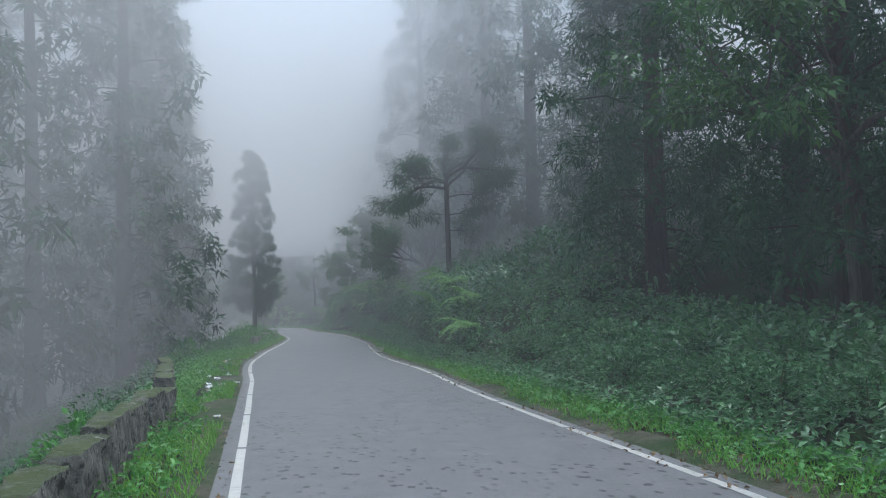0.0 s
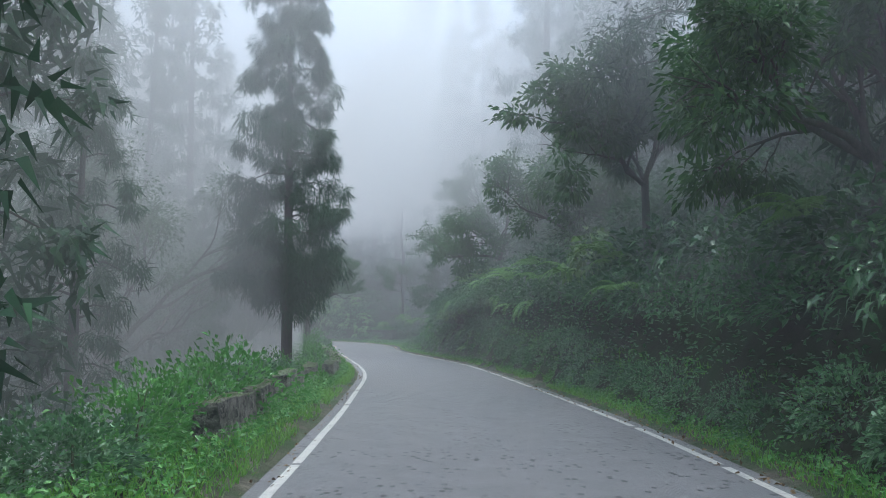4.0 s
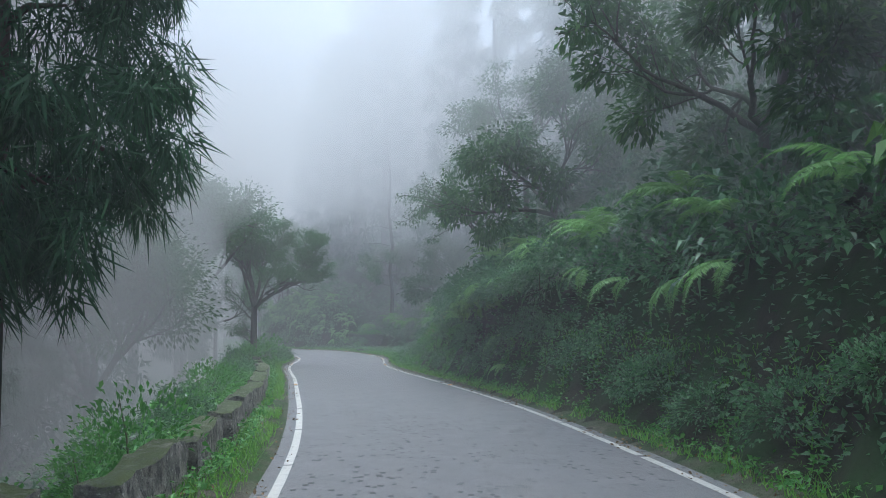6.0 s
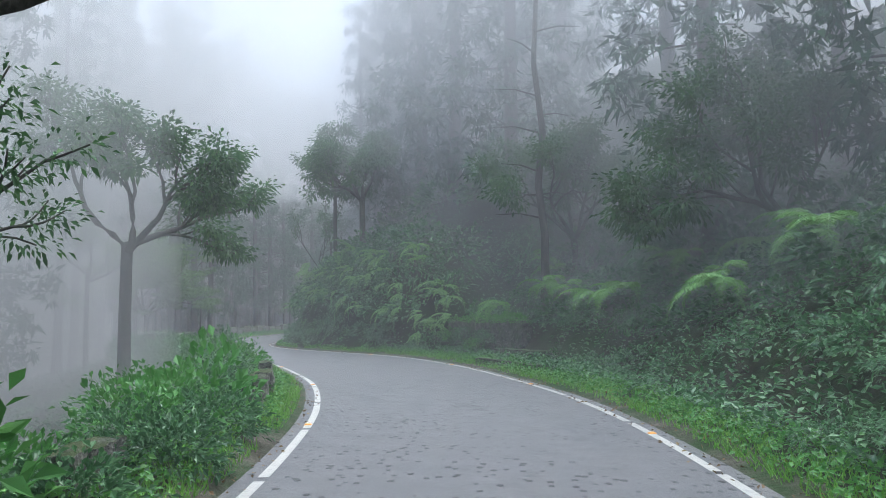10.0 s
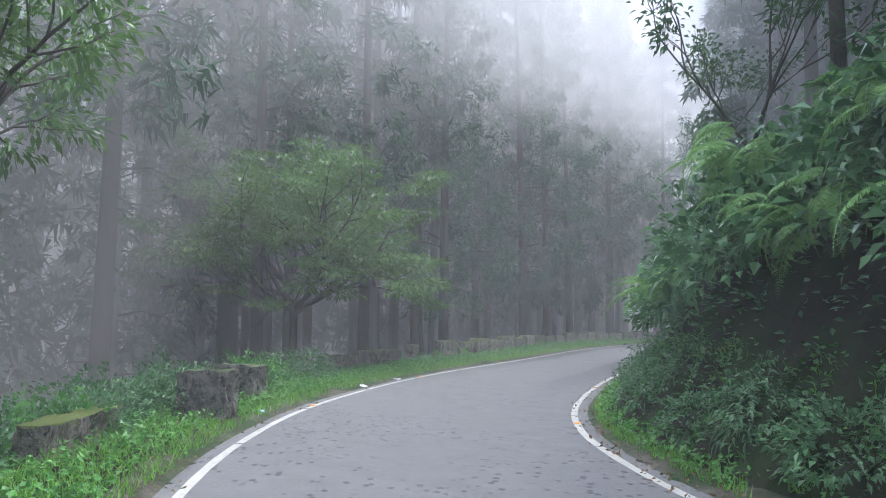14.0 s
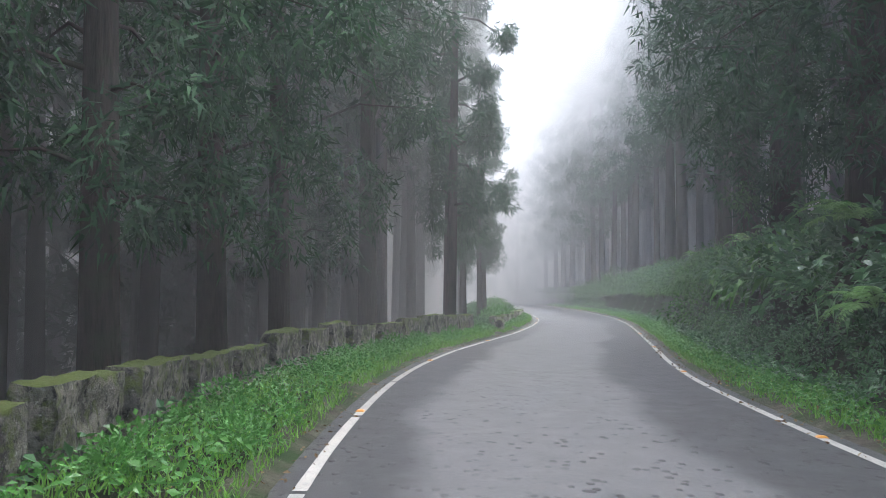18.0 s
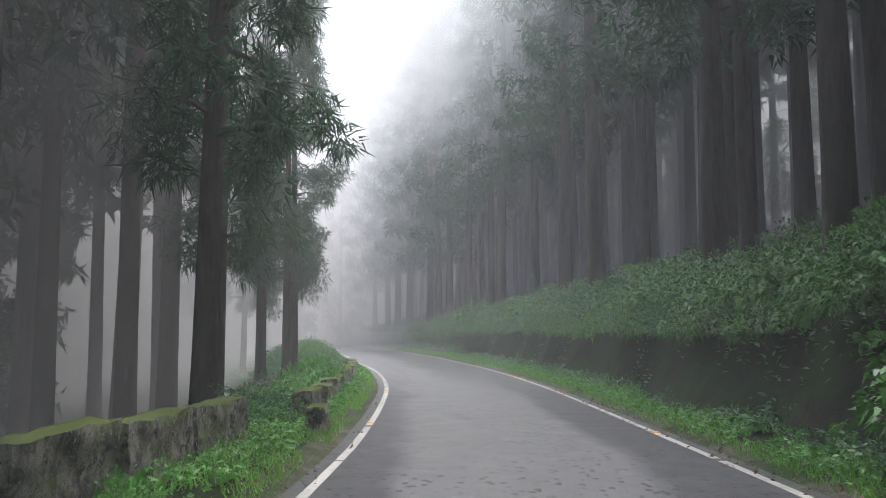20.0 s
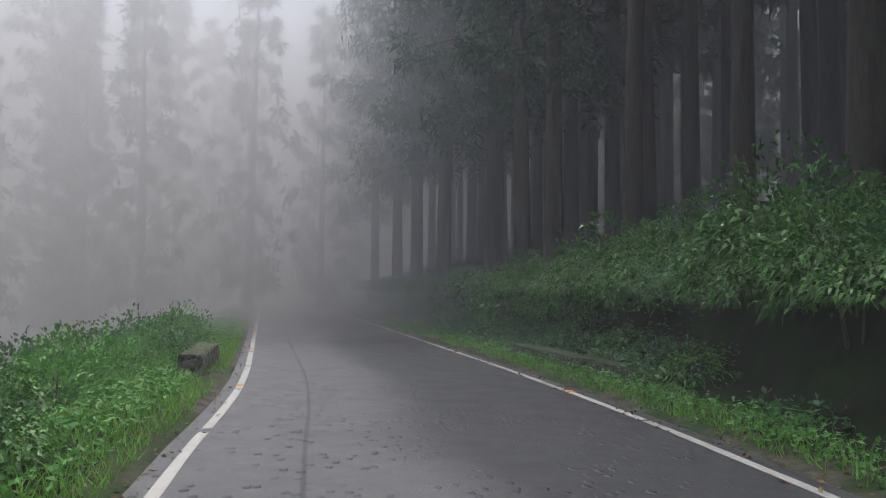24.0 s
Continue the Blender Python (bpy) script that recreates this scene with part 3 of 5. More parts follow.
def shrub(kind, s, u, radius, tall=1.0, lift=0.0, tilt=0.0, own=True):
    """A shrub of its own, or one of the many behind the front rows, which are joined into a thicket."""
    rr = random.Random(round(s * 53 + u * 29 + radius * 7))
    x, y = on_road(s, u)
    z = height_at(x, y) + lift
    a = math.degrees(heading(s))
    m = pose(float(x), float(y), z, 0, 0, a) @ pose(0, 0, 0, 0, tilt, 0) @ pose(0, 0, 0, 0, 0, rr.uniform(0, 360))
    m = m @ Matrix.Diagonal((radius * rr.uniform(0.9, 1.15), radius * rr.uniform(0.9, 1.15), radius * tall, 1))
    stems, leaves = rr.choice(SHRUBS[kind])
    if not own or (kind == "herb" and radius < 0.21):
        THICKET.setdefault((int(s // 62), leaves.materials[0].name), []).append((leaves, m))
        return None
    weed = kind == "herb"
    t = base_of("weed_clump" if weed else "shrub", SHRUB_LABELS[kind], "weed" if weed else "shrub", m, "verge weeds" if weed else "roadside shrubs")
    part("stem", stems, t)
    part("foliage", leaves, t)
    return t


def flush_thickets():
    for (_, mat_name), rows in sorted(THICKET.items(), key=lambda r: r[0]):
        pieces = []
        for me, m in rows:
            v = np.empty(len(me.vertices) * 3)
            me.vertices.foreach_get("co", v)
            k = np.array(m)
            q = v.reshape(-1, 4, 3)[::3]
            q = q[:, :1] + (q - q[:, :1]) * 1.5
            pieces.append((q.reshape(-1, 3) @ k[:3, :3].T + k[:3, 3], np.arange(q.shape[0] * 4).reshape(-1, 4)))
        v, f = joined(pieces)
        tagged(new("thicket", quick_mesh("thicket", v, f, bpy.data.materials[mat_name])), "dense thicket of leafy shrubs up the slope", "thicket", kind="stuff")


def frond_mesh(seed, pairs=38):
    """One arching fern frond along +y, about one metre long, with tapering leaflets."""
    rs = np.random.RandomState(seed)
    t = np.linspace(0, 1, 9)
    arch = lambda a: np.stack([0 * a, a * (1 - 0.12 * a), 0.55 * a - 0.75 * a ** 2.3], -1)
    pieces = [tube(arch(t), 0.009 * (1.1 - t), 4)]
    k = np.linspace(0.14, 0.985, pairs)
    p = arch(k)
    ln = 0.165 * np.sin(np.pi * np.clip((k + 0.12) / 1.12, 0, 1)) ** 0.8 * (1.15 - 0.75 * k) + 0.015
    for side in (-1, 1):
        way = np.stack([np.full(pairs, side * 1.0), np.full(pairs, 0.42), -0.12 - 0.25 * rs.uniform(0, 1, pairs)], -1)
        v, f = leaf_quads(rs, p, way, ln, 0.2, 0.15, 0.12)
        pieces.append((v, f))
    v, f = joined(pieces)
    return quick_mesh("frond", v, f, FERN)


FRONDS = [frond_mesh(7 + k) for k in range(3)]


def fern(s, u, size, fronds=6, lift=0.0, facing=None, fan=150, tip=(-12, 22)):
    """A tuft of fronds that leans out from the bank (or stands all round where facing is None)."""
    rr = random.Random(round(s * 71 + u * 13))
    x, y = on_road(s, u)
    z = height_at(x, y) + lift
    t = base_of("fern", "bright green fern with long arching fronds on the bank", "fern", pose(float(x), float(y), z, 0, 0, math.degrees(heading(s))), "bank ferns")
    for k in range(fronds):
        az = 360 * k / fronds if facing is None else facing + fan * ((k + 0.5) / fronds - 0.5)
        ob = part("frond", rr.choice(FRONDS), t)
        g = size * rr.uniform(0.7, 1.15)
        ob.matrix_local = pose(0, 0, 0, rr.uniform(*tip), 0, az + rr.uniform(-14, 14)) @ Matrix.Diagonal((g, g, g, 1))
    return t


def scattered(name, label, category, mat, rs, s, u, make, z_off=0.0):
    """Uncountable small growth over the ground: make(rs, places) gives its vertices and faces."""
    x, y = on_road(s, u)
    z = ground_height(s, u)
    v, f = make(rs, np.stack([x, y, z + z_off], -1))
    ob = new(name, quick_mesh(name, v, f, mat))
    return tagged(ob, label, category, kind="stuff")


def blades(rs, at, lo=0.05, hi=0.16):
    n = len(at)
    h = rs.uniform(lo, hi, n)[:, None]
    lean = rs.normal(size=(n, 3)) * (0.45, 0.45, 0)
    side = unit(rs.normal(size=(n, 3)) * (1, 1, 0.01)) * 0.009
    tip = at + (lean + (0, 0, 1)) * h
    v = np.stack([at - side, at + side, tip], 1).reshape(-1, 3)
    return v, np.arange(3 * n).reshape(n, 3)


def cover(rs, at, size=0.1, ratio=0.6, rise=0.12):
    n = len(at)
    way = rs.normal(size=(n, 3)) * (1, 1, 0.4) + (0, 0, 0.3)
    return leaf_quads(rs, at + np.array((0, 0, 1.0)) * rs.uniform(0, rise, (n, 1)), way, np.full(n, size), ratio, 0.3, 0.1)

# ---- gravelly shoulders ----
def shoulder(side):
    def across(s):
        c = float(half_width(s))
        w = 0.4 + 0.25 * noise.noise((s * 0.35, side * 7.0, 2.0)) + (0.3 if side > 0 and 27 < s < 54 else 0.0)
        return [side * (c + 0.2 + w * k / 5) for k in range(6)][::side]
    z = [0.0 - 0.004, 0.016, 0.034, 0.052, 0.064, 0.07][::side]
    ob = strip("shoulder_left" if side > 0 else "shoulder_right", -24, 262, across, z, GRAVEL)
    if side > 0:
        ob.data.flip_normals()
    return tagged(ob, "brown gravelly soil along the asphalt's edge", "road shoulder", kind="structure")


shoulder(1)
shoulder(-1)


# ---- road markings ----
def white_line(name, side):
    """A worn edge line, painted in lengths with short breaks where the studs sit."""
    verts, faces = [], []
    s = -24.0
    rr = random.Random(5 + side)
    while s < 290:
        e = s + 3.4 - rr.uniform(0.06, 0.2)
        n0 = len(verts)
        ss = np.linspace(s, e, 8)
        for a in ss:
            c = side * float(half_width(a))
            w = 0.052 + 0.008 * noise.noise((a * 2.0, side * 3.0, 1.0))
            for u in (c + w, c - w):
                x, y = on_road(a, u)
                verts.append((float(x), float(y), 0.005))
        faces += [(n0 + 2 * k, n0 + 2 * k + 2, n0 + 2 * k + 3, n0 + 2 * k + 1) for k in range(7)]
        s += 3.4
    ob = mesh_object(name, verts, faces, PAINT)
    return tagged(ob, "worn white painted edge line on asphalt", "road marking", kind="structure")


white_line("edge_line_left", 1)
white_line("edge_line_right", -1)


def stud_mesh():
    bm = bmesh.new()
    bmesh.ops.create_cube(bm, size=1.0)
    for v in bm.verts:
        k = 0.6 if v.co.z > 0 else 1.0
        v.co = Vector((v.co.x * 0.11 * k, v.co.y * 0.1 * k, (v.co.z + 0.5) * 0.022))
    bmesh.ops.bevel(bm, geom=bm.edges[:], offset=0.005, segments=1, affect="EDGES")
    me = bpy.data.meshes.new("road_stud")
    bm.to_mesh(me)
    bm.free()
    me.materials.append(STUD)
    return me


_stud = stud_mesh()
for k in range(-14, 16):
    for side in (-1, 1):
        s = 182.3 + 6.8 * k + (0 if side < 0 else 1.4)
        if not 18 < s < 262 or (s < 100 and k % 2):
            continue
        ob = new("road_stud", _stud)
        x, y = on_road(s, side * (float(half_width(s)) + 0.01))
        ob.matrix_world = pose(float(x), float(y), 0.004, 0, 0, math.degrees(heading(s)))
        tagged(ob, "worn orange reflective stud on the edge line", "road stud", "road studs")


# ---- stone parapet on the valley side ----
def block_mesh(seed, length, height, thick):
    """A weathered masonry block with chipped, uneven faces."""
    bm = bmesh.new()
    bmesh.ops.create_cube(bm, size=1.0)
    bmesh.ops.subdivide_edges(bm, edges=bm.edges[:], cuts=8, use_grid_fill=True)
    for v in bm.verts:
        c = v.co
        taper = 1.0 - 0.12 * (c.z + 0.5)
        edge = sum(abs(a) > 0.49 for a in c)
        p = Vector((c.x * thick * taper, c.y * length, (c.z + 0.5) * height))
        n3 = noise.noise_vector(p * 3.1 + Vector((seed * 7.7, 0, 0))) * 0.035 + noise.noise_vector(p * 8.0 + Vector((0, seed * 3.3, 0))) * 0.026 + noise.noise_vector(p * 21.0) * 0.012
        if edge >= 2:
            chip = max(0.0, noise.noise(p * 2.3 + Vector((0, 0, seed * 5.1)))) * 0.16
            p.x *= 1 - chip
            p.y *= 1 - chip * 0.35
            p.z -= chip * 0.4 * (c.z > 0)
        v.co = p + n3
    me = bpy.data.meshes.new("parapet_block")
    bm.to_mesh(me)
    bm.free()
    me.polygons.foreach_set("use_smooth", np.ones(len(me.polygons), bool))
    me.set_sharp_from_angle(angle=radians(38))
    return me


_blocks = {}


def parapet_block(s, u, length, mat, height=0.62, thick=0.34, turn=0.0, tip=0.0):
    rr = random.Random(round(s * 10))
    key = (round(length, 1), round(height, 1), mat.name, rr.randrange(3))
    if key not in _blocks:
        _blocks[key] = block_mesh(len(_blocks) + 1, key[0], key[1], thick)
        _blocks[key].materials.append(mat)
    x, y = on_road(s, u)
    ob = new("parapet_block", _blocks[key])
    ob.matrix_world = pose(float(x), float(y), float(ground_height(s, min(u, float(half_width(s)) + 1.2))) - 0.06, rr.uniform(-1.5, 1.5), tip + rr.uniform(-2, 2), math.degrees(heading(s)) + turn + rr.uniform(-2.5, 2.5)) @ Matrix.Diagonal((rr.uniform(0.9, 1.1), rr.uniform(0.93, 1.0), rr.uniform(0.84, 1.1), 1))
    tagged(ob, "moss-topped stone parapet block on the grass verge" if mat is MOSSY else "grey weathered stone parapet block among grass", "parapet block", "stone parapet")
    return ob


def parapet_run(s0, s1, u0, u1, length, gap, mat, height=0.6):
    s = s0
    while s < s1:
        k = (s - s0) / max(s1 - s0, 0.1)
        skew = -math.degrees(math.atan2(u1 - u0, s1 - s0)) * -1
        parapet_block(s + length / 2, u0 + (u1 - u0) * k, length, mat, height, turn=skew)
        s += length + gap


parapet_run(19.0, 29.5, 3.35, 3.42, 1.2, 0.25, STONE, 0.62)
parapet_run(31.0, 40.0, 3.6, 4.7, 1.2, 0.6, STONE, 0.6)
parapet_run(58.6, 70.5, 3.55, 3.45, 2.0, 0.5, STONE, 0.6)
parapet_run(70.9, 92.0, 3.1, 2.98, 2.3, 0.12, STONE, 0.52)
parapet_run(92.4, 101.0, 3.05, 3.5, 1.6, 0.7, STONE, 0.5)
parapet_block(104.5, 3.5, 1.0, STONE, 0.4)
parapet_run(110.5, 118.0, 3.2, 3.3, 1.2, 1.4, STONE, 0.5)
parapet_run(124.0, 127.8, 3.35, 3.25, 1.7, 0.3, MOSSY, 0.55)
parapet_block(138.6, 3.95, 2.0, MOSSY, 0.5)
for _s, _u in ((141.2, 3.35), (143.0, 3.65)):
    parapet_block(_s, _u, 1.0, STONE, 0.82, turn=68)
parapet_run(148.3, 150.6, 4.45, 4.3, 1.9, 0.3, STONE, 0.6)
parapet_block(154.3, 4.6, 0.5, STONE, 0.62)
parapet_run(155.2, 163.0, 4.1, 4.2, 1.55, 0.25, MOSSY, 0.74)
parapet_run(163.2, 177.5, 4.4, 4.7, 1.5, 0.2, MOSSY, 0.74)
parapet_run(177.7, 188.0, 4.45, 3.6, 1.55, 0.18, MOSSY, 0.74)
parapet_block(188.9, 2.75, 0.45, MOSSY, 0.5, 0.3)
parapet_run(190.6, 206.6, 3.2, 2.95, 1.3, 0.4, MOSSY, 0.45)
parapet_block(208.4, 3.0, 1.2, MOSSY, 0.5)
parapet_block(226.3, 3.0, 2.6, STONE, 0.5)


# ---- slabs and a low retaining wall at the foot of the bank ----
def slab(s, u, length, thick, height, turn, label, mat=None):
    me = block_mesh(round(s), length, height, thick)
    me.materials.append(mat or CONCRETE)
    x, y = on_road(s, u)
    ob = new("drain_slab", me)
    ob.matrix_world = pose(float(x), float(y), float(ground_height(s, u)) - 0.05, 0, 0, math.degrees(heading(s)) + turn)
    return tagged(ob, label, "concrete slab", "drain slabs")


slab(118.2, -3.2, 4.6, 0.3, 0.24, 6, "long mossy concrete drain kerb beside the road")
slab(120.9, -4.6, 2.6, 0.35, 0.4, 14, "broken mossy concrete slab lying in the grass")
slab(225.6, -3.3, 6.2, 0.4, 0.3, 2, "mossy concrete drain slab at the bank's foot")
slab(225.0, -3.85, 2.2, 0.25, 0.34, 2, "pale broken concrete slab at the bank's foot", STONE)
_wall = block_mesh(77, 5.6, 1.25, 0.4)
_wall.materials.append(CONCRETE)
_x, _y = on_road(124.4, -5.0)
wall_low = new("retaining_wall", _wall)
wall_low.matrix_world = pose(float(_x), float(_y), 0.0, 0, 5, math.degrees(heading(124.4)) + 2)
tagged(wall_low, "low damp stained concrete retaining wall under creepers", "wall", kind="structure")


# ---- litter on the verge ----
def scrap_mesh(seed, mat):
    bm = bmesh.new()
    bmesh.ops.create_grid(bm, x_segments=5, y_segments=4, size=0.5)
    for v in bm.verts:
        n3 = noise.noise_vector(v.co * 3.0 + Vector((seed * 5.0, 0, 0)))
        v.co = Vector((v.co.x + n3.x * 0.2, v.co.y * 0.7 + n3.y * 0.2, 0.22 + n3.z * 0.45))
    bmesh.ops.solidify(bm, geom=bm.faces[:], thickness=0.02)
    me = bpy.data.meshes.new("litter_scrap")
    bm.to_mesh(me)
    bm.free()
    me.materials.append(mat)
    return me


_scraps = {m.name: [scrap_mesh(k + 3, m) for k in range(2)] for m in (PLASTIC, PAPER_YELLOW, PAPER_RED, PAPER_BLUE)}
_where = [(34.8, 3.09), (29.8, 2.58), (39.5, 3.7), (35.6, 3.15), (40.5, 3.5), (36.7, 2.6), (38.0, 3.37), (35.6, 2.85), (34.0, 3.0), (42.3, 3.46), (48.2, 3.26),
          (49.9, 3.97), (45.3, 3.19), (44.6, 3.13), (51.9, 2.68), (40.1, 3.65), (41.4, 3.47), (51.8, 4.0), (46.4, 3.14), (37.2, 3.1), (38.8, 2.9), (43.8, 3.5),
          (160.4, 3.2), (161.8, 3.0), (164.0, 3.45), (174.3, 3.5), (146.4, 2.53), (148.4, 2.5)]
_coloured = [(43.5, 3.28, PAPER_YELLOW), (44.5, 3.22, PAPER_YELLOW), (35.2, 3.57, PAPER_RED), (141.6, 2.63, PAPER_BLUE), (39.0, 3.6, PAPER_YELLOW)]
for _k, (_s, _u, _m) in enumerate([(a, b, PLASTIC) for a, b in _where] + _coloured):
    rr = random.Random(_k)
    ob = new("litter_scrap", _scraps[_m.name][_k % 2])
    x, y = on_road(_s, _u)
    g = rr.uniform(0.09, 0.19)
    ob.matrix_world = pose(float(x), float(y), float(ground_height(_s, _u)) + 0.04, rr.uniform(-10, 10), rr.uniform(-10, 10), rr.uniform(0, 360)) @ Matrix.Diagonal((g, g, g, 1))
    tagged(ob, {"litter_plastic": "crumpled white plastic scrap in the grass", "litter_yellow": "crumpled yellow wrapper in the grass",
                "litter_red": "crumpled red wrapper in the grass", "litter_blue": "crumpled pale blue wrapper in the grass"}[_m.name], "litter", "litter on the verge")

# ---- trees: valley side ----
conifer("low", 71.8, 4.3, 1.0, 30, 0)
for _kind, _s, _u, _g in (
        # the dark stand ahead at the start
        ("full", 40, 10.5, 1.0), ("full", 46, 9.5, 1.0), ("full", 52, 8.2, 1.05), ("full", 57, 9.0, 1.0), ("tall", 62, 8.6, 0.9), ("full", 55.5, 7.3, 0.95), ("full", 60.5, 7.9, 0.78), ("full", 36, 14, 1.0), ("full", 48, 14, 1.0), ("full", 48.5, 7.2, 1.05),
        ("full", 58, 15, 1.0), ("full", 30, 11.0, 1.0), ("full", 66, 12, 0.9), ("low", 64.5, 7.5, 0.8), ("spire", 76, 15, 0.7), ("spire", 84, 17, 0.7), ("spire", 90, 14, 0.55),
        ("spire", 97, 16, 0.6), ("spire", 26, 18, 0.8), ("spire", 68, 20, 0.8), ("full", 76.5, 11.5, 0.75), ("full", 83.5, 11.0, 0.72), ("full", 90.5, 11.2, 0.78), ("full", 96.5, 12.5, 0.8), ("full", 94, 15.5, 0.9), ("full", 87.5, 9.4, 0.82), ("full", 93.4, 9.0, 0.78), ("full", 80.5, 13.5, 0.85), ("low", 86, 9, 0.7), ("low", 80, 8.0, 0.75), ("low", 92, 8.5, 0.75),
        # behind the bend
        ("spire", 112, 14, 1.0), ("spire", 118, 18, 1.0), ("spire", 124, 15, 1.0), ("spire", 130, 19, 1.0), ("full", 137, 14, 1.0), ("full", 133, 10.5, 0.95)):
    conifer(_kind, _s, _u, _g, variant=1 if _kind == "low" else None)
rng = random.Random(8)
for _row, (_u0, _step) in enumerate(((6.2, 3.3), (8.4, 3.0), (11.0, 3.0), (14.0, 4.2))):
    _s = 150.0 + _row * 1.3
    while _s < (204 if _row < 3 else 212):
        if not (_row == 0 and (_s < 160 or 165 < _s < 168 or _s > 175)):
            conifer("edge" if _row == 0 else "tall" if _row < 2 else "back", _s + rng.uniform(-0.9, 0.9), _u0 + rng.uniform(-0.7, 0.7), rng.uniform(0.86, 1.12))
        _s += _step
for _kind, _s, _u, _g in (("tall", 176.6, 5.6, 0.95), ("edge", 180.6, 7.0, 1.0), ("giant", 182.6, 5.6, 0.9), ("tall", 186.0, 6.3, 1.0), ("mid", 190.9, 4.9, 1.3), ("tall", 188.4, 7.4, 1.0), ("tall", 193.4, 7.0, 0.95),
                            ("mid", 197.6, 6.2, 1.2), ("tall", 201.5, 9.4, 0.9), ("mid", 210.5, 6.4, 1.35), ("mid", 209.3, 5.4, 1.0), ("mid", 210.7, 5.1, 1.05), ("mid", 222.0, 7.9, 1.1), ("mid", 223.2, 7.1, 1.0), ("mid", 229.8, 10.7, 1.1), ("tall", 146, 9.0, 1.0), ("tall", 142, 8.2, 0.95),
                            ("full", 138.5, 13.5, 1.0), ("full", 141.5, 11.6, 1.0), ("full", 145.0, 13.0, 1.0), ("full", 148.4, 11.0, 1.0), ("full", 152, 13.4, 1.0), ("back", 143, 17, 1.1), ("back", 147, 16.5, 1.1), ("back", 151, 17, 1.1), ("back", 156, 13, 1.0)):
    conifer(_kind, _s, _u, _g)
# the far row of spires across the valley at the end
for _k in range(22):
    conifer("spire", 236 + 1.9 * _k, 36 - 1.55 * _k + 3.0 * (_k % 3), 0.86 + 0.1 * (_k % 3))
for _s, _u in ((262, 9), (266, 3), (272, -2), (268, 14), (278, 6), (258, 20), (284, -6)):
    conifer("spire", _s, _u, 0.95)

# ---- trees: hill side ----
for _kind, _s, _u, _g in (
        ("dark", 22, -9.5, 1.0), ("dark", 26, -11, 1.05), ("dark", 30, -9.2, 1.0), ("dark", 33.5, -10.5, 1.1), ("dark", 37, -8.6, 0.95), ("dark", 41, -10, 1.0), ("dark", 45, -11, 1.0),
        ("full", 18, -12, 1.0), ("full", 28, -15, 1.0), ("full", 36, -14, 1.0), ("full", 51, -9.5, 0.95), ("full", 56, -8.5, 1.0), ("full", 60.5, -8.2, 1.0), ("hill", 67, -6.6, 0.95), ("full", 63, -10, 1.0), ("full", 70, -11, 1.0),
        ("full", 76, -10, 0.9), ("full", 82, -10, 0.9), ("hill", 88.5, -8.0, 0.85), ("full", 95, -11.5, 0.85), ("spire", 99, -14, 0.9), ("spire", 108, -13, 0.9), ("spire", 104, -18, 1.0),
        ("spire", 114, -15, 0.9), ("spire", 119, -15, 1.0), ("full", 112.5, -10, 1.0), ("full", 118.5, -9.6, 1.05), ("full", 124, -13, 1.05), ("full", 128, -9.5, 1.1), ("full", 133, -10, 1.1), ("full", 139, -10, 1.1), ("full", 146, -10, 1.0), ("spire", 131, -16, 1.2), ("spire", 138, -16, 1.2), ("tall", 148.7, -7.0, 0.7)):
    conifer(_kind, _s, _u, _g)
rng = random.Random(21)
for _s, _u, _g in ((168.0, -5.8, 1.0), (174.3, -5.2, 1.0), (180.2, -5.2, 1.0)):
    conifer("hill", _s, _u, _g)
for _s, _u, _g in ((190.6, -5.8, 1.0), (197.0, -6.2, 1.05), (234.5, -6.2, 1.0), (239.5, -5.8, 1.0), (244.0, -5.0, 1.0), (249.5, -5.0, 1.0), (255.0, -5.0, 1.05), (261.0, -4.6, 1.0)):
    conifer("broad", _s, _u, _g)
for _s, _u, _g in ((185.4, -5.2, 1.0), (206.2, -6.0, 1.0), (210.4, -6.2, 0.9), (222.2, -6.3, 1.0)):
    conifer("giant", _s, _u, _g)
for _s, _u, _g in ((213.4, -7.2, 1.0), (190.5, -7.2, 1.0), (196, -6.6, 0.95), (200.2, -8.2, 1.1), (217.4, -7.0, 1.0),
                   (226.0, -6.8, 0.95), (229.4, -6.2, 1.0), (231.8, -7.6, 1.0), (236, -5.8, 1.0), (241, -6.5, 1.05), (246, -5.5, 1.0), (179, -8.2, 1.0), (172, -8.6, 1.05)):
    conifer("tall", _s, _u, _g)
for _row, (_u0, _step) in enumerate(((9.0, 2.9), (11.6, 3.0), (15.0, 3.4), (18.5, 3.6))):
    _s = 152.0 + _row
    while _s < 272:
        conifer("tall" if _row < 1 else "back", _s + rng.uniform(-0.8, 0.8), -_u0 + rng.uniform(-0.8, 0.8), rng.uniform(0.9, 1.12))
        _s += _step
_s = 160.0
while _s < 268:                     # low-crowned trees close the view up the slope
    conifer("spire", _s, -22.5 + rng.uniform(-1, 1), rng.uniform(0.8, 1.1))
    if _s < 208:
        conifer("spire", _s - 8, 18.0 + rng.uniform(-1, 1), rng.uniform(0.9, 1.1))
    _s += 4.6
for _s, _u in ((158, -7), (163, -6.4), (168, -7.5)):
    conifer("full", _s, _u, 0.9)

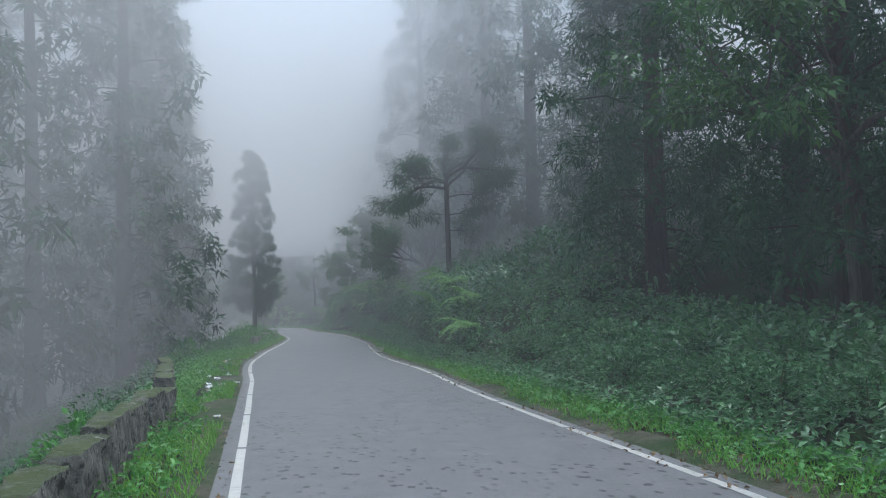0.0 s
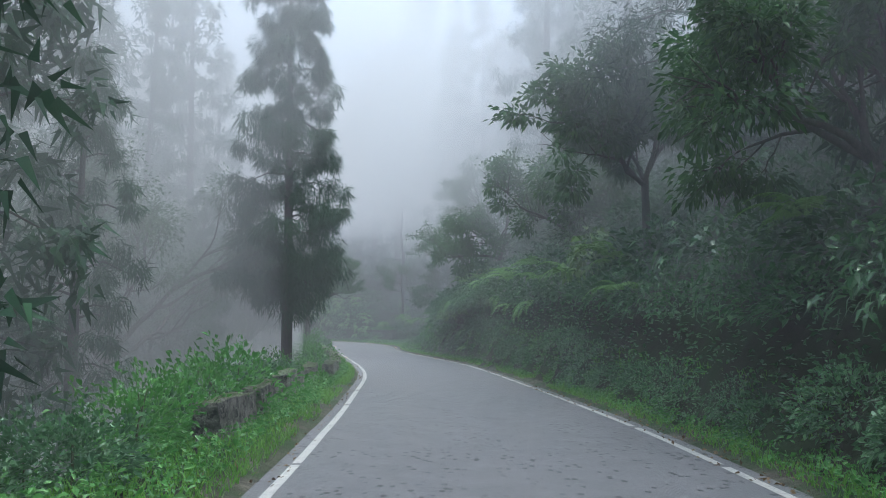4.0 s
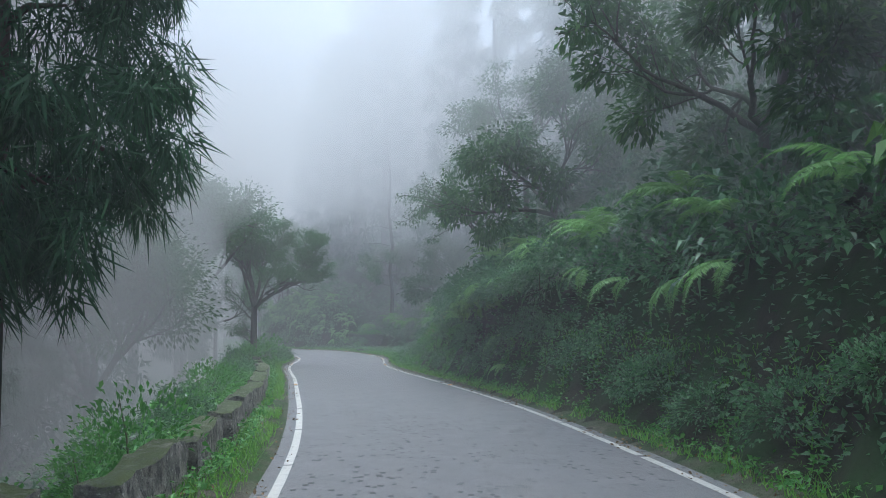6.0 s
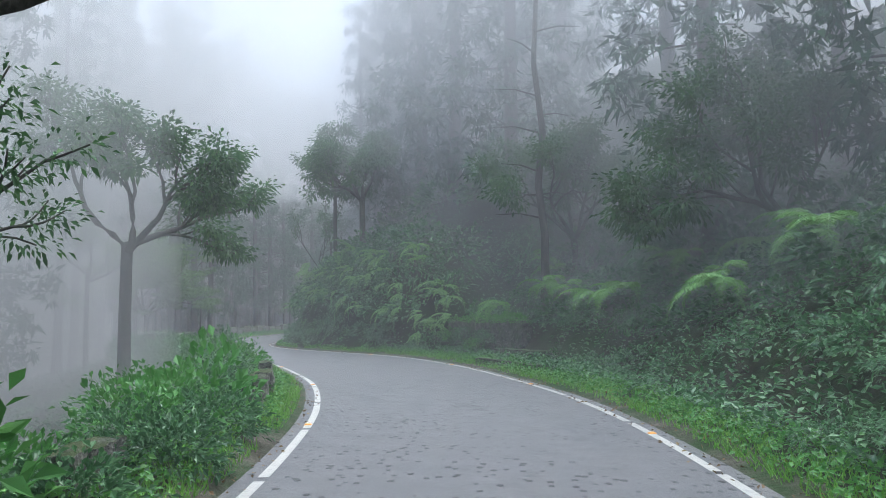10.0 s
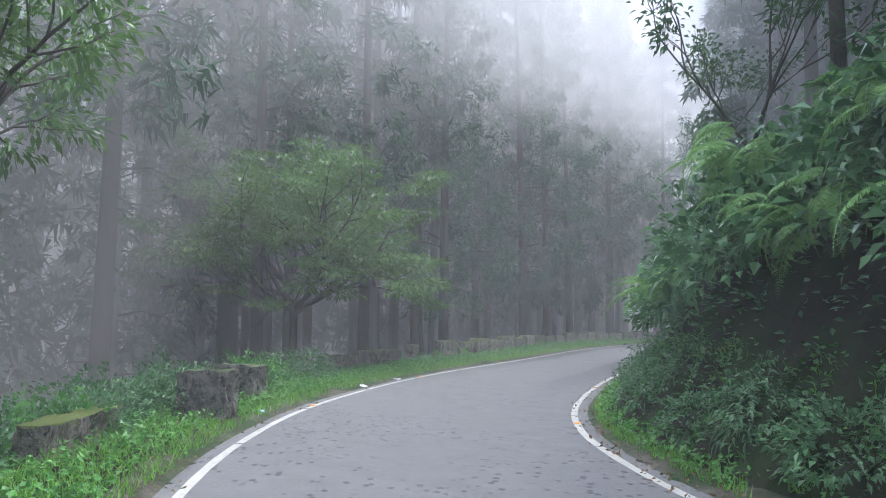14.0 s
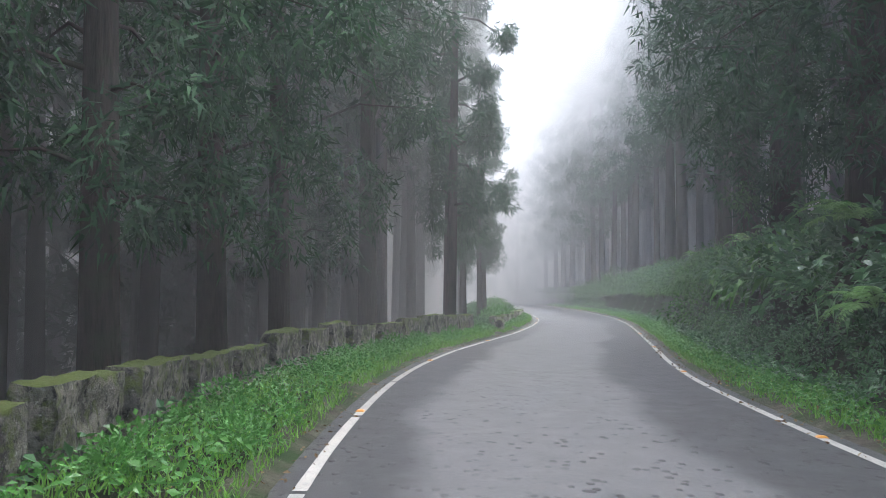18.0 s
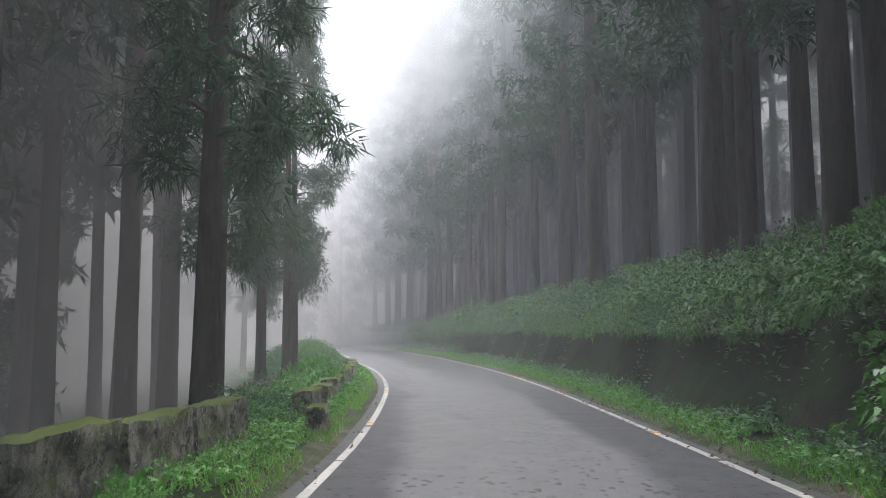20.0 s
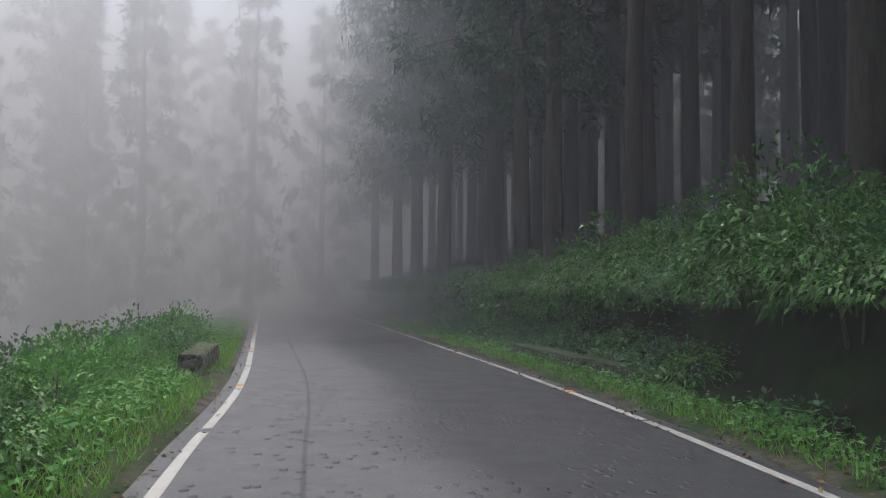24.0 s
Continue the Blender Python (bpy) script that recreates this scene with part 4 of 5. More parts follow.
# ---- broadleaved trees and saplings ----
broadleaf("broadleaf_tree", "forked dark-barked broadleaved tree leaning over the verge", 102.0, 3.8, 5, 2.8, 6, 3, 1.75, 0.15, 0.09, 66, 0.27, (0.25, -0.1), 0.65, 0.05, lower=(1.0, 1.5, 2.0, 2.3))
broadleaf("broadleaf_tree", "slender broadleaved tree with bare lower twigs", 104.3, 5.9, 6, 2.6, 3, 2, 1.5, 0.09, 0.11, 18, 0.32, (0.1, 0), 0.8, 0.02, lower=(0.8, 1.3, 1.8, 2.2))
broadleaf("broadleaf_tree", "mossy-trunked broadleaved tree behind the parapet", 100.6, 6.2, 7, 3.8, 4, 3, 2.2, 0.15, 0.14, 30, 0.5, (0.1, 0.1), 0.6, 0.1, lower=(2.0, 2.6), flat=0.8)
broadleaf("broadleaf_tree", "tall broadleaved tree in the valley undergrowth", 98.2, 8.0, 8, 4.0, 5, 3, 2.6, 0.2, 0.16, 34, 0.6, (0.1, 0), 0.6, 0.12, lower=(1.4, 2.2, 3.0), flat=0.9)
broadleaf("broadleaf_tree", "broadleaved tree fading into the fog", 88.5, 7.5, 9, 1.2, 6, 3, 2.2, 0.17, 0.16, 40, 0.62, (0, 0), 0.6, 0.1, lower=(1.0, 1.6, 2.2, 2.8), flat=0.9)
broadleaf("broadleaf_tree", "broadleaved tree fading into the fog", 80.0, 9.5, 10, 1.2, 6, 3, 2.4, 0.17, 0.16, 40, 0.66, (0, 0), 0.6, 0.12, lower=(1.0, 1.6, 2.2, 2.8), flat=0.9)
broadleaf("broadleaf_tree", "broadleaved tree with crooked limbs behind the parapet", 73.0, 9.6, 13, 2.6, 6, 3, 2.3, 0.17, 0.14, 30, 0.5, (0, 0), 0.65, 0.08, lower=(1.6, 2.2, 3.0), flat=0.8)
broadleaf("broadleaf_tree", "wide low tree with fresh green layered leaves", 151.0, 6.9, 12, 2.9, 13, 2, 2.5, 0.13, 0.17, 84, 0.52, (0.1, -0.15), 0.9, 0.02, YOUNG, drop=0.0, flat=0.13, rise=(0.25, 0.8), low=2.7)
broadleaf("sapling", "pale-leaved sapling among dark trunks", 158.8, 6.2, 14, 3.0, 3, 1, 0.9, 0.05, 0.13, 26, 0.25, (0, 0), 0.7, 0.02, CANOPY)
broadleaf("broadleaf_tree", "thin tall tree with mossy trunk and sparse leaves", 138.4, 6.3, 15, 4.5, 4, 2, 1.9, 0.11, 0.18, 24, 0.4, (0.2, 0), 0.7, 0.03, YOUNG, lower=(2.5, 3.2))
broadleaf("broadleaf_tree", "broadleaved tree overhanging the valley verge", 119.5, 6.6, 16, 4.0, 4, 3, 2.0, 0.16, 0.17, 26, 0.38, (0.3, 0), 0.7, 0.0)
broadleaf("sapling", "thin-stemmed young tree with fine sparse leaves on the bank", 148.3, -5.2, 17, 3.6, 3, 2, 1.2, 0.05, 0.16, 9, 0.3, (-0.1, -0.2), 0.6, 0.05)
broadleaf("broadleaf_tree", "dark broadleaved tree rising from the bank", 136.0, -6.0, 18, 3.0, 5, 3, 1.8, 0.15, 0.18, 24, 0.4, (0.2, 0.1))
broadleaf("broadleaf_tree", "sparse pine-like tree on the bank", 48.1, -5.2, 19, 5.2, 7, 2, 1.4, 0.11, 0.1, 80, 0.4, (0.1, 0), 0.8, 0.0, NEEDLE, BARK, rise=(-0.1, 0.7), lower=(2.8, 3.5, 4.2, 4.8))
broadleaf("broadleaf_tree", "broadleaved tree with sparse twigs over the road bank", 93.0, -6.4, 20, 3.0, 5, 3, 1.7, 0.1, 0.15, 14, 0.34, (0.3, 0.2), 0.8, 0.0)
broadleaf("broadleaf_tree", "leafy tree leaning out from the steep bank", 88.0, -5.6, 22, 1.2, 5, 3, 1.7, 0.12, 0.18, 24, 0.4, (0.3, 0))
broadleaf("broadleaf_tree", "leafy tree leaning out from the steep bank", 78.0, -6.0, 23, 1.1, 5, 3, 1.7, 0.12, 0.2, 24, 0.4, (0.2, 0))
broadleaf("broadleaf_tree", "large-leaved tree on the steep bank", 70.0, -5.6, 24, 2.4, 5, 3, 1.6, 0.12, 0.24, 22, 0.4, (0.3, 0))
broadleaf("broadleaf_tree", "dense tree overhanging the bank", 60.0, -5.8, 25, 1.2, 5, 3, 1.7, 0.13, 0.18, 24, 0.4, (0.2, 0))
broadleaf("broadleaf_tree", "dark tree above the fern bank", 124.0, -8.5, 26, 1.2, 5, 3, 1.8, 0.13, 0.18, 24, 0.42, (0.2, 0))
broadleaf("broadleaf_tree", "dark tree above the fern bank", 115.0, -9.0, 27, 1.1, 5, 3, 1.8, 0.13, 0.18, 24, 0.42, (0.2, 0))
broadleaf("broadleaf_tree", "leafy tree with branches hanging over the verge", 28.5, -8.0, 30, 3.4, 5, 2, 1.9, 0.1, 0.2, 22, 0.36, (0.35, 0), 0.8, -0.02)
broadleaf("sapling", "thin-stemmed young tree with fine sparse leaves on the bank", 141.0, -4.7, 31, 1.5, 3, 2, 1.5, 0.05, 0.14, 10, 0.25, (-0.1, 0.1), 0.5, 0.12)
broadleaf("broadleaf_tree", "slender mossy-trunked tree rising from the shrubs of the bank", 139.2, -5.3, 32, 4.6, 4, 2, 1.5, 0.1, 0.16, 22, 0.35, (0, 0), 0.7, 0.05)
broadleaf("sapling", "slim sapling above the hedge bank", 180.0, -4.6, 28, 1.6, 3, 1, 0.7, 0.03, 0.16, 12, 0.2)
# a bare leaning trunk
_x, _y = on_road(123.1, -6.65)
_t = base_of("dead_tree", "bare leaning dead trunk with broken branches", "tree", pose(float(_x), float(_y), height_at(_x, _y), 0, 0, math.degrees(heading(123.1))))
_v = [tube([(0, 0, -0.2), (0.05, 0, 2.4), (-0.12, 0.1, 4.2), (0.05, 0, 6.0), (-0.2, 0.1, 8.5), (-0.1, 0, 11.0), (-0.35, 0.1, 14.0)], [0.17, 0.14, 0.13, 0.12, 0.1, 0.08, 0.03], 8)]
for _h, _a in ((3.0, 2.6), (3.8, 0.4), (4.6, 3.3), (5.2, 5.6), (6.0, 2.9), (6.6, 0.2), (7.3, 3.0), (8.0, 0.9), (8.8, 3.6), (9.6, 5.9)):
    _c = np.array((-0.02 * _h, 0, _h))
    _d = np.array((math.cos(_a), math.sin(_a), 0.1))
    _v.append(tube([_c, _c + _d * 0.8 + np.array((0, 0, 0.1)), _c + _d * 1.6], [0.035, 0.025, 0.01], 5))
part("trunk", quick_mesh("trunk", *joined(_v), PALE_BARK, True), _t)

# ---- shrubs on the hill side ----
rng = random.Random(33)
_s = 17.0
while _s < 37:                      # low leafy mound along the first stretch
    for _u in (-4.9, -6.0, -7.4):
        shrub("small" if _u > -5.5 else "broad", _s + rng.uniform(-0.4, 0.4), _u + rng.uniform(-0.3, 0.3), rng.uniform(0.75, 1.05), 0.85, own=_u > -5.5)
    _s += 1.15
_s = 37.0
while _s < 93.2:                      # the steep overgrown bank
    hw = float(half_width(_s))
    for _v0, _r in ((1.35, 0.6), (2.2, 0.9), (3.3, 1.2), (4.9, 1.3)):
        kind = rng.choice(("small", "broad", "lance", "small"))
        shrub(kind, _s + rng.uniform(-0.4, 0.4), -hw - _v0 + rng.uniform(-0.25, 0.25), _r * rng.uniform(0.8, 1.15), rng.uniform(0.8, 1.1), -0.1, -18, _v0 < 1.5)
    _s += 1.45
_s = 95.2
while _s < 126:
    hw = float(half_width(_s))
    for _v0, _r in ((2.6, 0.6), (3.8, 0.85), (5.3, 1.1), (7.2, 1.3)):
        if _s < 102.5 and _v0 < 6.5:
            continue
        if _s > 119 and _v0 < 3.0:
            _v0 = 3.5
        shrub(rng.choice(("small", "broad", "lance")), _s + rng.uniform(-0.5, 0.5), -hw - _v0 + rng.uniform(-0.3, 0.3), _r * rng.uniform(0.8, 1.1), 0.85, -0.1, -12, False)
    if _s < 106:                    # leafy growth along the foot of the bare slope
        for _q in (0.0, 0.5, 1.0):
            shrub(rng.choice(("broad", "lance", "herb", "lance")), _s + _q + rng.uniform(-0.2, 0.2), -hw - rng.uniform(1.25, 2.3), rng.uniform(0.42, 0.6), rng.uniform(0.7, 1.0), -0.05, -15)
    _s += 1.6
while _s < 152:
    hw = float(half_width(_s))
    for _v0, _r in ((1.3, 0.55), (2.0, 0.9), (2.9, 1.15), (4.3, 1.3)):
        shrub(rng.choice(("broad", "lance", "broad", "small")), _s + rng.uniform(-0.4, 0.4), -hw - _v0 + rng.uniform(-0.2, 0.2), _r * rng.uniform(0.85, 1.15), rng.uniform(0.85, 1.1), -0.1, -18, _v0 < 1.5)
    _s += 1.4
while _s < 184:
    hw = float(half_width(_s))
    for _v0, _r in ((1.7, 0.6), (2.4, 1.05), (3.4, 1.25), (5.0, 1.2)):
        shrub(rng.choice(("small", "broad", "lance", "hedge")), _s + rng.uniform(-0.4, 0.4), -hw - _v0 + rng.uniform(-0.2, 0.2), _r * rng.uniform(0.8, 1.15), rng.uniform(0.8, 1.1), -0.05, -12, _v0 < 2 and _s > 168)
    _s += 1.5
while _s < 262:                     # the hedge that hangs over the cut bank
    hw = float(half_width(_s))
    for _v0, _r in ((1.75, 0.58), (2.5, 0.78), (3.7, 0.8), (5.0, 0.8)):
        shrub("hedge" if rng.random() < 0.85 else "small", _s + rng.uniform(-0.3, 0.3), -hw - _v0 + rng.uniform(-0.15, 0.15), _r * rng.uniform(0.85, 1.15), rng.uniform(0.8, 1.0), 1.3 if _v0 < 2 else 0.15, -14, _v0 < 2.0 and _s < 234)
    if _s < 204 and rng.random() < 0.6:
        shrub("small", _s, -hw - 1.5, rng.uniform(0.2, 0.32), 0.8, own=False)
    _s += 1.15
_s = 82.6
while _s < 91.5:                    # the growth that leans out over the verge, with a dark hollow under it
    hw = float(half_width(_s))
    shrub(rng.choice(("small", "broad", "lance")), _s, -hw - 0.95, rng.uniform(0.62, 0.8), 0.75, 2.35, -30)
    shrub(rng.choice(("small", "broad")), _s + 0.5, -hw - 1.7, rng.uniform(0.8, 0.95), 0.9, 1.0, -24, False)
    _s += 1.05
for _s, _u, _r, _lift in ((71.3, -4.5, 0.95, 0.55), (72.4, -4.9, 0.8, 0.8), (88.0, -3.3, 0.55, 1.3), (89.0, -3.4, 0.5, 1.2)):
    shrub("bigleaf", _s, _u, _r, 1.0, _lift, -25)
for _k in range(40):                # leafy herbs below the bare slope
    _s = 90.6 + 0.34 * _k
    shrub(rng.choice(("herb", "herb", "lance")), _s, -float(half_width(_s)) - rng.uniform(0.7, 1.7), rng.uniform(0.28, 0.46), rng.uniform(0.8, 1.2))
for _k in range(14):                # shrubs at the near end of the bare slope
    _s = 90.8 + 0.33 * _k
    shrub(rng.choice(("broad", "lance", "small")), _s, -float(half_width(_s)) - rng.uniform(1.6, 3.2), rng.uniform(0.5, 0.7), 0.9, -0.1, -18, _k % 2 == 0)
_s = 222.5
while _s < 240:                     # bushes that reach down to the road where the hollow ends
    shrub(rng.choice(("small", "hedge", "small")), _s, -float(half_width(_s)) - rng.uniform(1.6, 2.0), rng.uniform(0.5, 0.72), rng.uniform(0.9, 1.15), 0.0, -10)
    _s += 0.95
for _u0 in (8.5, 11.0, 14.0):         # undergrowth further up the slope
    _s = 38.0
    while _s < 150:
        shrub(rng.choice(("broad", "lance")), _s, -_u0 - rng.uniform(0, 1.2), rng.uniform(1.2, 1.7), 1.0, -0.1, -10, False)
        _s += 2.6
for _s, _u, _r in ((184.6, -4.0, 1.25), (186.5, -4.4, 1.1), (229.5, -4.6, 1.2), (232.0, -4.5, 1.4), (220.2, -4.5, 1.25), (222.0, -4.9, 1.35), (225.4, -5.0, 1.1), (227.4, -4.9, 1.3)):
    shrub("fine", _s, _u, _r, 1.2)

# ---- shrubs and weeds on the valley side ----
for _s0, _s1, _u0, _kinds, _rr, _step in (
        (19, 31, 4.2, ("herb", "small"), (0.35, 0.6), 1.0), (44, 58, 5.0, ("small", "herb"), (0.35, 0.65), 1.1), (54, 70, 4.4, ("broad", "small", "weed"), (0.6, 1.0), 0.9),
        (70, 98, 3.9, ("weed", "broad", "small"), (0.4, 0.8), 1.1), (98, 110, 3.9, ("small", "broad", "herb"), (0.5, 0.85), 0.9), (110, 132, 4.3, ("broad", "weed", "lance"), (0.6, 0.95), 1.0),
        (132, 147, 4.5, ("small", "broad", "small"), (0.5, 0.85), 0.8), (147, 160, 5.4, ("herb", "broad"), (0.3, 0.55), 1.7), (190, 206, 4.0, ("herb", "small"), (0.45, 0.75), 1.0),
        (206, 234, 4.0, ("weed", "hedge", "small"), (0.5, 0.85), 0.9), (212, 236, 5.4, ("hedge", "small"), (0.6, 0.9), 1.3)):
    _s = _s0
    while _s < _s1:
        shrub(rng.choice(_kinds), _s + rng.uniform(-0.3, 0.3), _u0 + rng.uniform(-0.4, 0.5), rng.uniform(*_rr), rng.uniform(0.9, 1.3), -0.05)
        _s += _step * rng.uniform(0.8, 1.2)
for _s, _u, _r, _k in ((144.1, 3.55, 0.6, "weed"), (141.4, 4.1, 0.6, "broad"), (139.0, 4.2, 0.55, "herb"), (61.2, 3.2, 0.3, "herb"), (63.6, 3.1, 0.4, "herb"), (66.8, 3.0, 0.4, "herb"),
                       (60.0, 4.4, 0.7, "broad"), (165.0, 3.6, 0.25, "herb"), (169.6, 3.9, 0.35, "herb"), (178.4, 3.6, 0.4, "herb"), (103.0, 2.9, 0.55, "broad"), (105.0, 2.9, 0.6, "broad"),
                       (107.0, 3.0, 0.6, "broad"), (120.0, 3.4, 0.5, "herb"), (123.0, 3.5, 0.5, "broad"), (197.6, 2.75, 0.3, "herb"), (201.2, 2.7, 0.3, "herb"), (175.4, 3.9, 0.3, "herb")):
    shrub(_k, _s, _u, _r, 1.0)
for _s, _u, _r in ((129.0, 3.75, 0.6), (130.2, 3.65, 0.62), (131.4, 3.8, 0.6), (129.8, 4.5, 0.75), (127.4, 4.3, 0.6), (133.2, 4.1, 0.55), (138.0, 4.7, 0.6), (139.6, 4.9, 0.65), (142.0, 4.6, 0.55), (144.4, 4.3, 0.6), (116.8, 4.1, 0.6), (118.6, 4.3, 0.65), (120.4, 4.0, 0.6), (122.0, 4.2, 0.65)):
    shrub("weed", _s, _u, _r, 1.2)
for _k in range(34):                # leafy clumps in the wide verge of the dark forest
    shrub("herb", rng.uniform(150, 184), rng.uniform(2.95, 3.9), rng.uniform(0.16, 0.34), rng.uniform(0.8, 1.2))
for _k in range(60):                # small growth against the parapet
    shrub("herb", rng.uniform(151, 187), rng.uniform(3.6, 4.15), rng.uniform(0.14, 0.2), rng.uniform(0.8, 1.4))
for _k in range(22):                # low growth in front of the retaining wall
    _s = 117.5 + 0.5 * _k
    shrub("herb", _s, -float(half_width(_s)) - rng.uniform(0.9, 2.2), rng.uniform(0.14, 0.3), rng.uniform(0.7, 1.0))
for _k in range(13):                # leafy growth that hides the far end of the wall
    _s = 123.6 + 0.32 * _k
    shrub(rng.choice(("herb", "small")), _s, -4.66, rng.uniform(0.3, 0.42), 1.0, rng.uniform(0.1, 0.6))
for _k in range(9):                 # creepers over the top of the wall
    shrub("herb", 121.9 + 0.62 * _k, -5.05, rng.uniform(0.3, 0.45), 0.8, 1.15 - height_at(*(float(q) for q in on_road(121.9 + 0.62 * _k, -5.05))))
for _s, _u in ((179, 14.5), (183.5, 13.2), (188, 14.6), (192, 13.4), (196.5, 14.4), (201, 13.6), (205, 14.8), (174, 15.2), (169, 15.0)):
    conifer("full", _s, _u, 1.0)
# an overhanging branch and a dark conifer before the first sharp bend
broadleaf("broadleaf_tree", "leaning tree with sparse twigs reaching over the verge", 100.5, -6.8, 44, 1.4, 5, 2, 1.9, 0.09, 0.12, 26, 0.3, (0.95, -0.3), 0.7, -0.04, lower=(1.2, 1.5))
conifer("low", 102.6, 7.2, 1.0, 80, 1)
conifer("low", 99.4, 6.3, 0.8, 10, 1)
# weeds at the bank's foot
_s = 18.0
while _s < 236:
    hw = float(half_width(_s))
    if not 220 < _s < 231:
        shrub("herb", _s, -hw - rng.uniform(0.75, 1.3), rng.uniform(0.13, 0.28), 0.9)
    if rng.random() < 0.5:
        shrub("herb", _s + 0.7, hw + rng.uniform(0.6, 1.0), rng.uniform(0.1, 0.22), 0.9)
    _s += rng.uniform(1.0, 1.9)

# ---- ferns ----
for _s, _v0, _g, _n in ((39.4, 1.6, 1.1, 7), (41.0, 2.2, 1.2, 7), (44.0, 2.4, 1.3, 7), (46.0, 2.0, 1.2, 6), (48.6, 2.6, 1.3, 7), (55.5, 2.0, 1.0, 6), (60.0, 2.4, 1.1, 6), (66.5, 1.6, 0.9, 6),
                        (69.0, 2.2, 1.2, 7), (73.2, 2.2, 1.2, 6), (75.8, 1.8, 1.1, 6), (78.0, 2.4, 1.3, 6), (80.6, 1.9, 1.2, 6), (82.5, 2.4, 1.3, 7), (84.6, 1.9, 1.2, 6), (86.4, 2.2, 1.1, 7),
                        (88.2, 1.7, 1.3, 6), (89.6, 2.2, 1.2, 6), (91.2, 1.4, 0.8, 6), (103.5, 2.4, 0.8, 6), (106.0, 3.0, 1.0, 6), (110.0, 4.0, 1.1, 6)):
    fern(_s, -float(half_width(_s)) - _v0, _g * 1.2, _n, rng.uniform(0.8, 1.2), 90, 200)
for _k in range(38):                # the ferny shoulder before the double bend
    _s = rng.uniform(112, 146)
    _v0 = rng.uniform(1.5, 3.4) if _s > 126 else rng.uniform(3.0, 6.0)
    fern(_s, -float(half_width(_s)) - _v0, rng.uniform(1.0, 1.6), rng.choice((3, 4, 5)), rng.uniform(0.8, 1.25), 90, 220, (-40, 15))
for _k in range(34):                # fronds that hang down the steep face before the double bend
    _s = 126.0 + 0.42 * _k + rng.uniform(-0.3, 0.3)
    fern(_s, -float(half_width(_s)) - rng.uniform(1.5, 2.2), rng.uniform(0.8, 1.15), rng.choice((2, 3, 4)), rng.uniform(0.8, 1.9), 90, 130, (-60, -8))
for _s, _v0, _g, _lift in ((84.6, 0.9, 0.95, 2.7), (86.2, 0.7, 1.0, 2.75), (87.4, 0.75, 1.05, 2.6), (89.2, 1.0, 0.9, 2.4), (83.4, 1.2, 0.9, 2.9), (86.8, 1.4, 1.0, 0.3), (85.4, 1.1, 0.8, 0.2), (74.6, 1.3, 1.0, 1.6), (76.4, 1.4, 0.9, 1.2), (78.2, 1.3, 1.0, 1.5), (80.2, 1.3, 1.0, 1.8)):
    fern(_s, -float(half_width(_s)) - _v0, _g, 3, _lift, 90, 110, (-62, -20))
for _s, _v0, _g in ((148.5, 1.8, 1.0), (150.8, 1.6, 1.1), (153.0, 2.2, 1.2), (155.5, 1.7, 1.0), (158, 2.3, 1.2), (160.5, 1.9, 1.1), (164.8, 2.0, 1.2), (167.2, 1.8, 1.2), (169.0, 2.3, 1.1), (171.0, 1.6, 1.0),
                    (173.5, 2.4, 1.1), (183.5, 2.6, 0.8), (201, 3.4, 0.7), (145.0, 1.5, 1.0), (142.0, 1.4, 1.1)):
    fern(_s, -float(half_width(_s)) - _v0, _g * 1.15, 6, rng.uniform(0.7, 1.1), 90, 200)
for _s, _u, _g in ((142.6, 3.05, 0.4), (218, 4.4, 0.9), (221, 4.8, 0.9), (93, 3.9, 0.7), (87, 4.2, 0.8)):
    fern(_s, _u, _g, 7, 0.1)

# ---- growth that nobody could count ----
rs = np.random.RandomState(3)


def spread_over(n, s0, s1, v0, v1, side, power=1.0):
    s = rs.uniform(s0, s1, n)
    v = v0 + (v1 - v0) * rs.uniform(0, 1, n) ** power
    keep = np.array([noise.noise((a * 0.6, b * 1.3, side * 4.0)) for a, b in zip(s, v)]) > np.where((side > 0) & (s > 27) & (s < 54) & (v < 1.05) | (side < 0) & (s > 93.8) & (s < 102.5) & (v > 2.3) | (side < 0) & (s > 188) & (v > 1.0) & (v < 2.3), 0.06, -0.35)
    s, v = s[keep], v[keep]
    return s, side * (half_width(s) + v)


